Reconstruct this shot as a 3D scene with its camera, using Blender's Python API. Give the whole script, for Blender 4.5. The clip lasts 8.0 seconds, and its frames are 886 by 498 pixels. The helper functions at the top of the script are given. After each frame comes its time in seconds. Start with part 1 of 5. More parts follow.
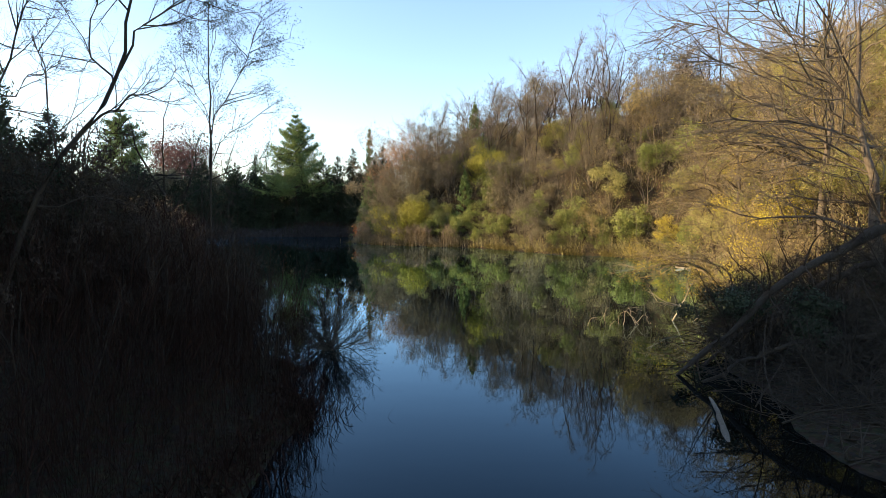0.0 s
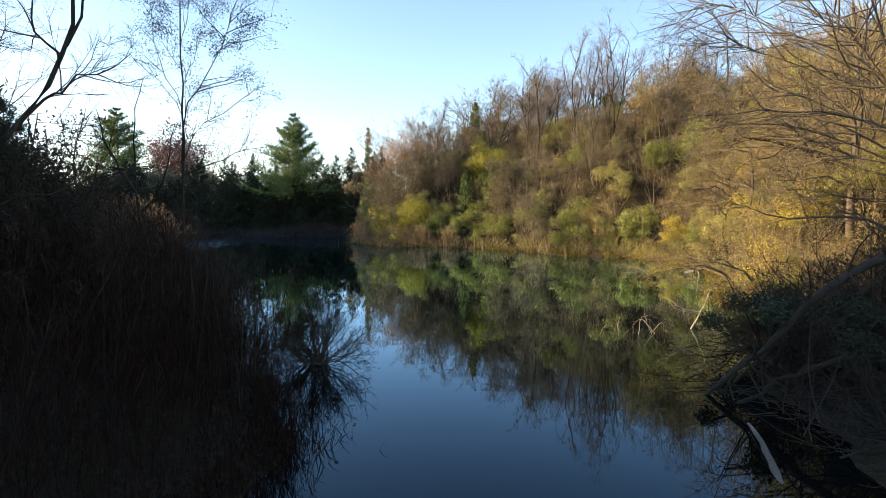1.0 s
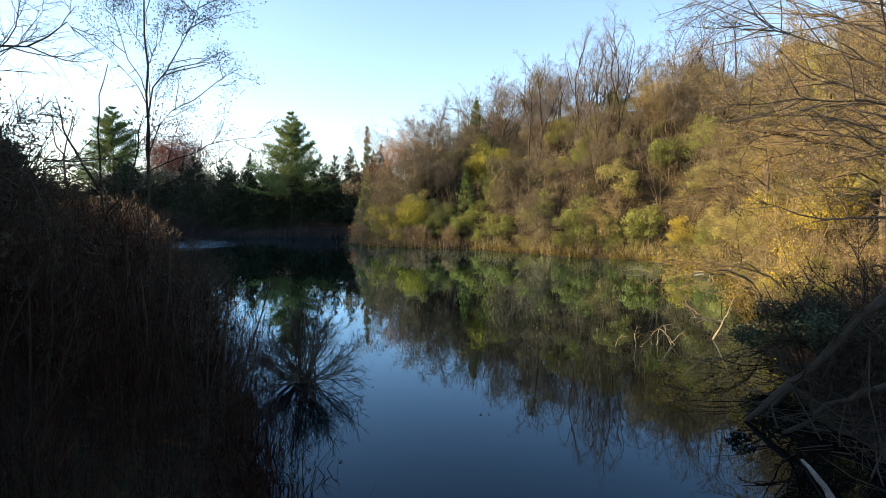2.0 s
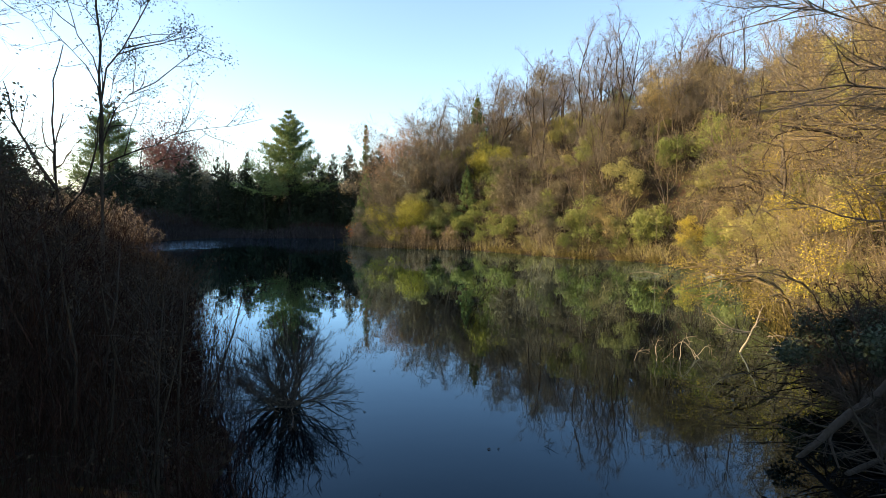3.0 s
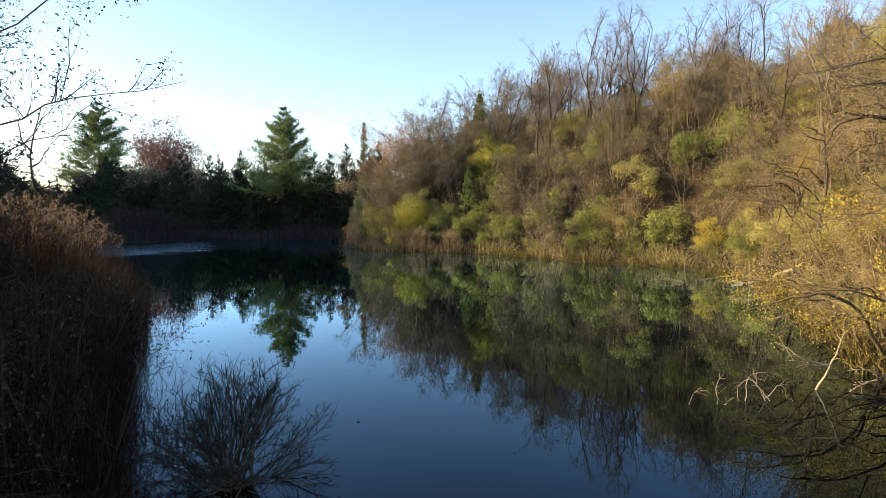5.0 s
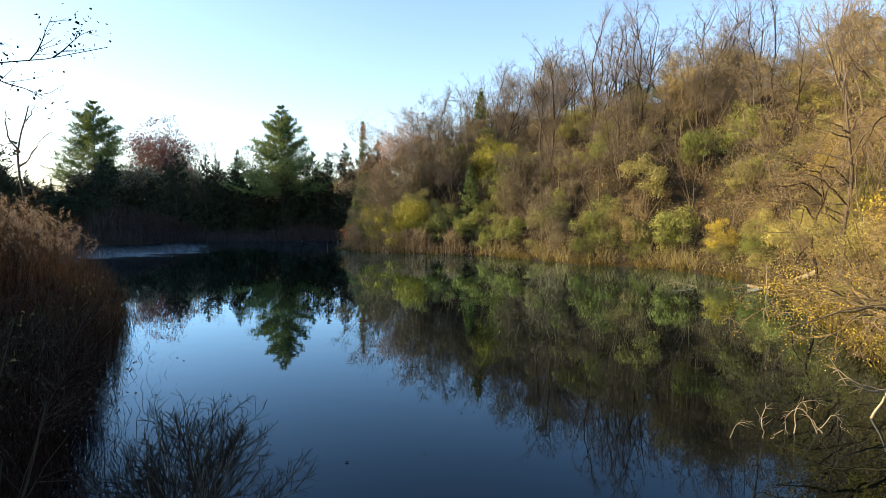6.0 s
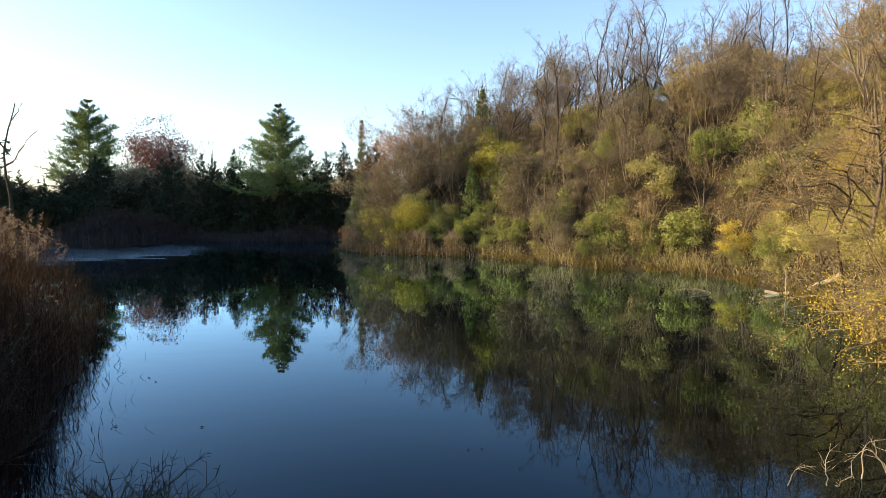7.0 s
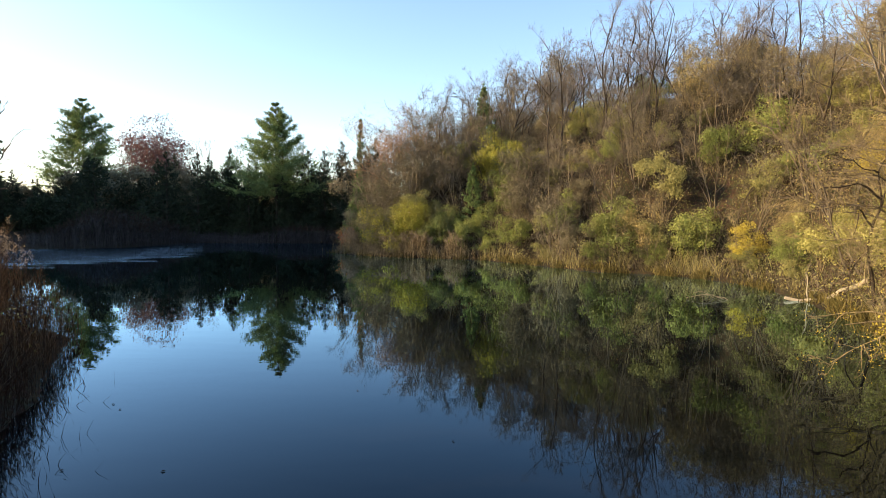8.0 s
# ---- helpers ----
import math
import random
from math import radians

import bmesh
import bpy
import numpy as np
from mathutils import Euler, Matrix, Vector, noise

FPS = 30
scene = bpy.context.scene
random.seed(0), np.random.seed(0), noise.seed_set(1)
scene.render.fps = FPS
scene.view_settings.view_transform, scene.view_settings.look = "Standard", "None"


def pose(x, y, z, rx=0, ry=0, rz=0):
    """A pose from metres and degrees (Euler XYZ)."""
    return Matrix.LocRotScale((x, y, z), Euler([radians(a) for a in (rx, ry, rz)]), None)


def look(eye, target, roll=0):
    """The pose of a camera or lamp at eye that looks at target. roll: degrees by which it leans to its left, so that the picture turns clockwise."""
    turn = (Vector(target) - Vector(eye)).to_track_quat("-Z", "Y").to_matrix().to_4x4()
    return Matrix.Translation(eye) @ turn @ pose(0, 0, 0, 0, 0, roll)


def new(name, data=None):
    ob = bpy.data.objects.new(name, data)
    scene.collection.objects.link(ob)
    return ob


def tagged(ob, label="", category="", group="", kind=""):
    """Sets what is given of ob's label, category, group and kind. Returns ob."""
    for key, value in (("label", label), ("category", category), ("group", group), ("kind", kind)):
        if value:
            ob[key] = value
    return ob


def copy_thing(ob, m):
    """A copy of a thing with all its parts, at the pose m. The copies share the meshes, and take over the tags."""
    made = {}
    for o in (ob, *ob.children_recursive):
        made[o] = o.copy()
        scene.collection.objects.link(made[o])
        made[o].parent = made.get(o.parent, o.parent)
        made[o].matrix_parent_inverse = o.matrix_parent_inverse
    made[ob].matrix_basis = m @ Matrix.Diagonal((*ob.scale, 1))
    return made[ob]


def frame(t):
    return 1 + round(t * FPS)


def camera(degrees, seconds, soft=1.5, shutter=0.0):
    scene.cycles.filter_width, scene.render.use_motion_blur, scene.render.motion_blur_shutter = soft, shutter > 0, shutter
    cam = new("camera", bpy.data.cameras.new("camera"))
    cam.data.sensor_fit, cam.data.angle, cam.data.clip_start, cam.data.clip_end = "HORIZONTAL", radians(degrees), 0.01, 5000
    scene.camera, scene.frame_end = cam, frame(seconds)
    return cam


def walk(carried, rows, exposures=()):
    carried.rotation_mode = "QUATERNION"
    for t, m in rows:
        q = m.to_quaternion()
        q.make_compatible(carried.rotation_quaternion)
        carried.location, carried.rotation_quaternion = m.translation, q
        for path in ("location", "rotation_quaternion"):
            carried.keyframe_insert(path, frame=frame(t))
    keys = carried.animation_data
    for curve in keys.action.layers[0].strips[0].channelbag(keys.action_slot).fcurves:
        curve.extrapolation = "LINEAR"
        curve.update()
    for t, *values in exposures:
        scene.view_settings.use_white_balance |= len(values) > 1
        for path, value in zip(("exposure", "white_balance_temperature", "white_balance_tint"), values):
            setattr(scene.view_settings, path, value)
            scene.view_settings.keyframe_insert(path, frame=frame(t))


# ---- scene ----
cam = camera(76.0, 8.0, soft=0.85)
PITCH, ROLL = -3.545, 0.38
# seconds, x, y, z of the eye: a level, gimballed glide along the inlet
PATH = [
    (0.0, 0.000, 0.000, 3.220),
    (0.5, -0.005, 0.625, 3.218),
    (1.0, -0.011, 1.256, 3.218),
    (1.5, -0.020, 1.893, 3.221),
    (2.0, -0.032, 2.536, 3.227),
    (2.5, -0.045, 3.183, 3.236),
    (3.0, -0.060, 3.836, 3.247),
    (3.5, -0.077, 4.494, 3.262),
    (4.0, -0.095, 5.157, 3.279),
    (4.5, -0.115, 5.823, 3.300),
    (5.0, -0.136, 6.495, 3.324),
    (5.5, -0.159, 7.170, 3.352),
    (6.0, -0.182, 7.849, 3.384),
    (6.5, -0.207, 8.532, 3.419),
    (7.0, -0.233, 9.218, 3.459),
    (7.5, -0.259, 9.907, 3.502),
    (8.0, -0.286, 10.600, 3.549),
]
walk(cam, [(t, look((x, y, z), (x, y + 10.0, z + 10.0 * math.tan(radians(PITCH))), ROLL)) for t, x, y, z in PATH],
     exposures=[(0.0, 1.6, 7200, 12), (8.0, 1.52, 7200, 12)])

# ---- world, sun ----
SUN_AZ, SUN_EL = -92.0, 23.0          # degrees left of straight ahead, above the horizon
world = bpy.data.worlds.new("sky")
scene.world = world
world.use_nodes = True
wn = world.node_tree
bg = wn.nodes["Background"]
sky = wn.nodes.new("ShaderNodeTexSky")
sky.sky_type = "NISHITA"
sky.sun_disc = False
sky.sun_elevation, sky.sun_rotation = radians(SUN_EL), radians(SUN_AZ)
sky.altitude, sky.air_density, sky.dust_density, sky.ozone_density = 200, 1.0, 0.7, 1.8
rich = wn.nodes.new("ShaderNodeHueSaturation")
rich.inputs["Saturation"].default_value = 1.08
wn.links.new(sky.outputs[0], rich.inputs["Color"])
wn.links.new(rich.outputs[0], bg.inputs[0])
bg.inputs[1].default_value = 0.128

sun_dir = Vector((math.sin(radians(SUN_AZ)) * math.cos(radians(SUN_EL)), math.cos(radians(SUN_AZ)) * math.cos(radians(SUN_EL)), math.sin(radians(SUN_EL))))
sun = new("sun", bpy.data.lights.new("sun", "SUN"))
sun.data.energy, sun.data.angle, sun.data.color = 4.6, radians(0.55), (1.0, 0.755, 0.43)
sun.matrix_basis = look(sun_dir * 300, (0, 0, 0))


# ---- materials ----
def nodes_of(name):
    m = bpy.data.materials.new(name)
    m.use_nodes = True
    return m, m.node_tree.nodes, m.node_tree.links, m.node_tree.nodes["Principled BSDF"]


def ramp(nodes, stops):
    r = nodes.new("ShaderNodeValToRGB")
    while len(r.color_ramp.elements) < len(stops):
        r.color_ramp.elements.new(0.5)
    for e, (p, c) in zip(r.color_ramp.elements, stops):
        e.position, e.color = p, (*c, 1)
    return r


def leaf_material(name, colours, rough=0.6, through_light=0.14, spread=0.55, gloss=0.2):
    """Leaves whose colour varies from piece to piece and from plant to plant."""
    m, n, l, b = nodes_of(name)
    geo, obi = n.new("ShaderNodeNewGeometry"), n.new("ShaderNodeObjectInfo")
    mix = n.new("ShaderNodeMath"); mix.operation = "MULTIPLY"; mix.inputs[1].default_value = spread
    mix2 = n.new("ShaderNodeMath"); mix2.operation = "MULTIPLY_ADD"; mix2.inputs[1].default_value = 1 - spread
    l.new(geo.outputs["Random Per Island"], mix.inputs[0])
    l.new(obi.outputs["Random"], mix2.inputs[0]); l.new(mix.outputs[0], mix2.inputs[2])
    r = ramp(n, [(i / max(1, len(colours) - 1), c) for i, c in enumerate(colours)])
    l.new(mix2.outputs[0], r.inputs[0])
    l.new(r.outputs[0], b.inputs["Base Color"])
    b.inputs["Roughness"].default_value = rough
    b.inputs["Specular IOR Level"].default_value = gloss
    tr = n.new("ShaderNodeBsdfTranslucent")
    l.new(r.outputs[0], tr.inputs[0])
    ms = n.new("ShaderNodeMixShader"); ms.inputs[0].default_value = through_light
    l.new(b.outputs[0], ms.inputs[1]); l.new(tr.outputs[0], ms.inputs[2])
    l.new(ms.outputs[0], n["Material Output"].inputs[0])
    return m


def bark_material(name, dark, light, scale=6.0, rough=0.85):
    m, n, l, b = nodes_of(name)
    tc, mp = n.new("ShaderNodeTexCoord"), n.new("ShaderNodeMapping")
    mp.inputs["Scale"].default_value = (scale * 2.5, scale * 2.5, scale * 0.6)
    no, big = n.new("ShaderNodeTexNoise"), n.new("ShaderNodeTexNoise")
    no.inputs["Scale"].default_value, no.inputs["Detail"].default_value = 2.0, 6
    big.inputs["Scale"].default_value = 1.3
    l.new(tc.outputs["Object"], mp.inputs[0]); l.new(mp.outputs[0], no.inputs["Vector"]); l.new(tc.outputs["Object"], big.inputs["Vector"])
    add = n.new("ShaderNodeMath"); add.operation = "MULTIPLY_ADD"; add.inputs[1].default_value = 0.5
    half = n.new("ShaderNodeMath"); half.operation = "MULTIPLY"; half.inputs[1].default_value = 0.5
    l.new(big.outputs[0], half.inputs[0]); l.new(no.outputs[0], add.inputs[0]); l.new(half.outputs[0], add.inputs[2])
    r = ramp(n, [(0.32, dark), (0.68, light)])
    l.new(add.outputs[0], r.inputs[0]); l.new(r.outputs[0], b.inputs["Base Color"])
    bu = n.new("ShaderNodeBump"); bu.inputs["Strength"].default_value, bu.inputs["Distance"].default_value = 0.7, 0.02
    l.new(no.outputs[0], bu.inputs["Height"]); l.new(bu.outputs[0], b.inputs["Normal"])
    b.inputs["Roughness"].default_value = rough
    b.inputs["Specular IOR Level"].default_value = 0.2
    return m


def soil_material():
    """Leaf-littered earth and grass in patches."""
    m, n, l, b = nodes_of("leaf_litter_soil")
    tc = n.new("ShaderNodeTexCoord")
    a, f, v = n.new("ShaderNodeTexNoise"), n.new("ShaderNodeTexNoise"), n.new("ShaderNodeTexVoronoi")
    a.inputs["Scale"].default_value, a.inputs["Detail"].default_value = 0.35, 5
    f.inputs["Scale"].default_value, f.inputs["Detail"].default_value = 9.0, 8
    v.inputs["Scale"].default_value = 11.0
    for t in (a, f, v):
        l.new(tc.outputs["Object"], t.inputs["Vector"])
    r1 = ramp(n, [(0.3, (0.026, 0.02, 0.013)), (0.5, (0.052, 0.041, 0.024)), (0.7, (0.04, 0.036, 0.018))])
    r2 = ramp(n, [(0.25, (0.35, 0.33, 0.3)), (0.6, (0.95, 0.9, 0.85)), (0.8, (1.5, 1.3, 1.0))])
    l.new(a.outputs[0], r1.inputs[0]); l.new(f.outputs[0], r2.inputs[0])
    mul = n.new("ShaderNodeMixRGB"); mul.blend_type = "MULTIPLY"; mul.inputs[0].default_value = 1.0
    l.new(r1.outputs[0], mul.inputs[1]); l.new(r2.outputs[0], mul.inputs[2])
    mv = n.new("ShaderNodeMixRGB"); mv.blend_type = "MULTIPLY"; mv.inputs[0].default_value = 0.45
    l.new(mul.outputs[0], mv.inputs[1]); l.new(v.outputs["Color"], mv.inputs[2])
    l.new(mv.outputs[0], b.inputs["Base Color"])
    bu = n.new("ShaderNodeBump"); bu.inputs["Strength"].default_value, bu.inputs["Distance"].default_value = 0.8, 0.05
    l.new(f.outputs[0], bu.inputs["Height"]); l.new(bu.outputs[0], b.inputs["Normal"])
    b.inputs["Roughness"].default_value = 0.9
    b.inputs["Specular IOR Level"].default_value = 0.2
    return m


def water_material():
    """Still pond water: dark, clear reflections tinted blue by hand, faint ripples and a stretch of wind ripples in the
    cove.
    """
    m, n, l, b = nodes_of("pond_water")
    n.remove(b)
    body, gloss, fres, mix = (n.new(k) for k in ("ShaderNodeBsdfDiffuse", "ShaderNodeBsdfGlossy", "ShaderNodeFresnel", "ShaderNodeMixShader"))
    body.inputs["Color"].default_value = (0.002, 0.002, 0.002, 1)
    # blue tint painted into the reflection, to deepen the mirrored sky
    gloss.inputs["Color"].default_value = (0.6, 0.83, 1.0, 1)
    gloss.inputs["Roughness"].default_value = 0.004
    fres.inputs["IOR"].default_value = 1.34
    # reflection reshaped by hand: steeper falloff, lifted at low angles
    steep, lift = n.new("ShaderNodeMath"), n.new("ShaderNodeMath")
    steep.operation, steep.inputs[1].default_value = "POWER", 1.35
    lift.operation, lift.inputs[1].default_value, lift.use_clamp = "MULTIPLY", 2.5, True
    l.new(fres.outputs[0], steep.inputs[0]); l.new(steep.outputs[0], lift.inputs[0])
    l.new(lift.outputs[0], mix.inputs[0]); l.new(body.outputs[0], mix.inputs[1]); l.new(gloss.outputs[0], mix.inputs[2])
    l.new(mix.outputs[0], n["Material Output"].inputs[0])
    tc, mp = n.new("ShaderNodeTexCoord"), n.new("ShaderNodeMapping")
    mp.inputs["Scale"].default_value = (0.9, 2.2, 1)
    a, f = n.new("ShaderNodeTexNoise"), n.new("ShaderNodeTexNoise")
    a.inputs["Scale"].default_value, a.inputs["Detail"].default_value = 0.8, 2
    f.inputs["Scale"].default_value, f.inputs["Detail"].default_value = 3.0, 2
    l.new(tc.outputs["Object"], mp.inputs[0])
    l.new(mp.outputs[0], a.inputs["Vector"]); l.new(mp.outputs[0], f.inputs["Vector"])
    # wind-ripple mask: an ellipse in the left cove
    ms = n.new("ShaderNodeMapping"); ms.vector_type = "TEXTURE"
    ms.inputs["Location"].default_value, ms.inputs["Scale"].default_value = (-31, 58, 0), (9.5, 12.0, 1)
    ln = n.new("ShaderNodeVectorMath"); ln.operation = "LENGTH"
    l.new(tc.outputs["Object"], ms.inputs[0]); l.new(ms.outputs[0], ln.inputs[0])
    mr = n.new("ShaderNodeMapRange"); mr.inputs[1].default_value, mr.inputs[2].default_value = 1.0, 0.3
    mr.inputs[3].default_value, mr.inputs[4].default_value = 0.0, 1.0
    st, sm = n.new("ShaderNodeTexNoise"), n.new("ShaderNodeMapping")
    sm.inputs["Scale"].default_value = (0.12, 0.9, 1)
    st.inputs["Scale"].default_value, st.inputs["Detail"].default_value = 1.0, 3
    l.new(tc.outputs["Object"], sm.inputs[0]); l.new(sm.outputs[0], st.inputs["Vector"])
    ja = n.new("ShaderNodeMath"); ja.operation = "MULTIPLY_ADD"; ja.inputs[1].default_value = 1.5; ja.inputs[2].default_value = -0.75
    jb = n.new("ShaderNodeMath"); jb.operation = "ADD"
    l.new(st.outputs[0], ja.inputs[0]); l.new(ja.outputs[0], jb.inputs[0]); l.new(ln.outputs["Value"], jb.inputs[1])
    l.new(jb.outputs[0], mr.inputs[0])
    mul = n.new("ShaderNodeMath"); mul.operation = "MULTIPLY_ADD"; mul.inputs[1].default_value = 300.0; mul.inputs[2].default_value = 0.12
    l.new(mr.outputs[0], mul.inputs[0])
    hf = n.new("ShaderNodeMath"); hf.operation = "MULTIPLY"
    l.new(f.outputs[0], hf.inputs[0]); l.new(mul.outputs[0], hf.inputs[1])
    ad = n.new("ShaderNodeMath"); ad.operation = "ADD"
    l.new(a.outputs[0], ad.inputs[0]); l.new(hf.outputs[0], ad.inputs[1])
    bu = n.new("ShaderNodeBump"); bu.inputs["Strength"].default_value, bu.inputs["Distance"].default_value = 1.0, 0.0014
    l.new(ad.outputs[0], bu.inputs["Height"]); l.new(bu.outputs[0], gloss.inputs["Normal"]); l.new(bu.outputs[0], fres.inputs["Normal"])
    return m


BARK_DARK = bark_material("dark_bark", (0.02, 0.015, 0.011), (0.065, 0.05, 0.036))
BARK_MID = bark_material("brown_grey_bark", (0.05, 0.04, 0.03), (0.17, 0.14, 0.11))
BARK_GREY = bark_material("grey_bark", (0.09, 0.073, 0.057), (0.25, 0.21, 0.165))
DEADWOOD = bark_material("bleached_deadwood", (0.19, 0.165, 0.13), (0.42, 0.37, 0.29))
TWIG_GREY = bark_material("grey_brown_twigs", (0.074, 0.062, 0.046), (0.2, 0.17, 0.126))
TWIG_DARK = bark_material("grey_crown_twigs", (0.088, 0.076, 0.068), (0.24, 0.21, 0.19))
TWIG_TAN = bark_material("tan_twigs", (0.1, 0.078, 0.046), (0.27, 0.215, 0.13))
SOIL = soil_material()
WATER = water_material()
LEAF_YELGREEN = leaf_material("yellow_green_leaves", [(0.13, 0.14, 0.022), (0.25, 0.245, 0.038), (0.38, 0.345, 0.06)])
LEAF_GREEN = leaf_material("green_leaves", [(0.062, 0.086, 0.024), (0.142, 0.17, 0.045), (0.28, 0.295, 0.09)])
LEAF_OLIVE = leaf_material("olive_leaves", [(0.092, 0.095, 0.033), (0.193, 0.19, 0.068), (0.365, 0.338, 0.13)])
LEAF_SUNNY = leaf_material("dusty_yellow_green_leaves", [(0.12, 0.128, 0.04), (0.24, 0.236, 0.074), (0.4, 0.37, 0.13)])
LEAF_OCHRE = leaf_material("ochre_leaves", [(0.14, 0.108, 0.047), (0.27, 0.215, 0.09), (0.42, 0.345, 0.15)])
LEAF_GOLD = leaf_material("golden_leaves", [(0.22, 0.18, 0.03), (0.38, 0.31, 0.045), (0.54, 0.46, 0.075)])
LEAF_RUSSET = leaf_material("russet_leaves", [(0.12, 0.062, 0.034), (0.23, 0.125, 0.07), (0.34, 0.205, 0.12)])
LEAF_CRIMSON = leaf_material("dark_crimson_leaves", [(0.095, 0.04, 0.038), (0.165, 0.078, 0.068), (0.24, 0.13, 0.11)])
LEAF_RED = leaf_material("orange_red_leaves", [(0.3, 0.04, 0.01), (0.5, 0.1, 0.015), (0.55, 0.22, 0.03)])
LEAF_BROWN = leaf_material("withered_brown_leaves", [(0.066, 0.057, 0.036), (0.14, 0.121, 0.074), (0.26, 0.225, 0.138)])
# withered leaves with the shade put into their colour
LEAF_SHADED = leaf_material("shade_darkened_withered_leaves", [(0.023, 0.016, 0.0125), (0.05, 0.036, 0.025), (0.092, 0.066, 0.042)], rough=0.8, gloss=0.05)
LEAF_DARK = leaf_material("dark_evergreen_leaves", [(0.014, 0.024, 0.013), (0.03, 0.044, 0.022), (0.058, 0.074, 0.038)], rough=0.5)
NEEDLE_PINE = leaf_material("blue_green_pine_needles", [(0.055, 0.098, 0.04), (0.11, 0.165, 0.06), (0.19, 0.25, 0.09)], through_light=0.35)
NEEDLE_DARK = leaf_material("dark_conifer_needles", [(0.017, 0.026, 0.017), (0.035, 0.046, 0.026), (0.064, 0.075, 0.039)], through_light=0.15, gloss=0.08)
LEAF_EVERGREEN = leaf_material("grey_green_evergreen_leaves", [(0.021, 0.033, 0.018), (0.043, 0.058, 0.032), (0.09, 0.11, 0.064)], rough=0.55, gloss=0.2)
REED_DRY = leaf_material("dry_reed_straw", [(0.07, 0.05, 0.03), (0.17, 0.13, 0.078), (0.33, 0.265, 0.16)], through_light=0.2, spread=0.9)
# far-shore reeds, greyed and darkened in colour for the shade there
REED_SHADE = leaf_material("shade_greyed_reeds", [(0.03, 0.026, 0.026), (0.06, 0.053, 0.053), (0.105, 0.092, 0.092)], rough=0.8, through_light=0.1, spread=0.9, gloss=0.03)
# near-bank reeds in two copies: this one coloured as sunlit
REED_SUNLIT = leaf_material("sunlit_russet_reeds", [(0.02, 0.0125, 0.0095), (0.05, 0.032, 0.022), (0.14, 0.096, 0.062)], rough=0.8, through_light=0.25, spread=0.9, gloss=0.05)
# the other copy, darkened in colour for the shade on the bank
REED_SHADOWED = leaf_material("shade_darkened_reed_stalks", [(0.0135, 0.0066, 0.005), (0.028, 0.0138, 0.01), (0.054, 0.027, 0.02)], rough=0.8, through_light=0.15, spread=0.9, gloss=0.03)
# copy of the plumes, darkened in colour for the shaded beds
PLUME_SHADED = leaf_material("shade_darkened_plumes", [(0.035, 0.024, 0.018), (0.09, 0.065, 0.048)], rough=0.8, through_light=0.3, gloss=0.03)
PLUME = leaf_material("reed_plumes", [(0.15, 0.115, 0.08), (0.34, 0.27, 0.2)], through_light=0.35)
SEDGE = leaf_material("dull_sedge", [(0.045, 0.042, 0.016), (0.1, 0.085, 0.03), (0.17, 0.135, 0.055)], rough=0.8, through_light=0.2, spread=0.9, gloss=0.05)
STRAW = leaf_material("pale_straw_grass", [(0.15, 0.13, 0.055), (0.27, 0.235, 0.1), (0.42, 0.365, 0.17)], through_light=0.3, spread=0.9)

# ---- mesh building ----
rng = np.random.default_rng(7)


class Geo:
    """Collects triangles and quads as arrays and turns them into one mesh."""

    def __init__(self):
        self.v, self.f, self.n = [], [], 0

    def add(self, verts, faces):
        self.v.append(np.asarray(verts, np.float32).reshape(-1, 3))
        self.f.append(np.asarray(faces, np.int64) + self.n)
        self.n += len(self.v[-1])

    def mesh(self, name, material, smooth=False):
        me = bpy.data.meshes.new(name)
        v = np.concatenate(self.v)
        me.vertices.add(len(v))
        me.vertices.foreach_set("co", v.ravel())
        loops = np.concatenate([f.ravel() for f in self.f])
        sizes = np.concatenate([np.full(len(f), f.shape[1]) for f in self.f])
        me.loops.add(len(loops))
        me.loops.foreach_set("vertex_index", loops.astype(np.int32))
        me.polygons.add(len(sizes))
        me.polygons.foreach_set("loop_start", np.concatenate([[0], np.cumsum(sizes)[:-1]]).astype(np.int32))
        if smooth:
            me.polygons.foreach_set("use_smooth", np.ones(len(sizes), bool))
        me.materials.append(material)
        me.update(calc_edges=True)
        me.validate()
        return me


def unit(a):
    return a / np.maximum(np.linalg.norm(a, axis=-1, keepdims=True), 1e-9)


def tubes(geo, P, R, sides):
    """Tapered tubes along N polylines of k points."""
    N, k, _ = P.shape
    T = unit(np.gradient(P, axis=1))
    ref = np.where(np.abs(T[..., 2:3]) > 0.8, np.array([1.0, 0, 0]), np.array([0, 0, 1.0]))
    A = unit(np.cross(T, ref)); B = np.cross(T, A)
    w = np.arange(sides) * 2 * np.pi / sides
    V = P[:, :, None] + R[:, :, None, None] * (np.cos(w)[:, None] * A[:, :, None] + np.sin(w)[:, None] * B[:, :, None])
    i = np.arange(N)[:, None, None] * k * sides
    j = np.arange(k - 1)[None, :, None] * sides
    s = np.arange(sides)[None, None]
    a, b = i + j + s, i + j + (s + 1) % sides
    geo.add(V, np.stack([a, b, b + sides, a + sides], -1).reshape(-1, 4))


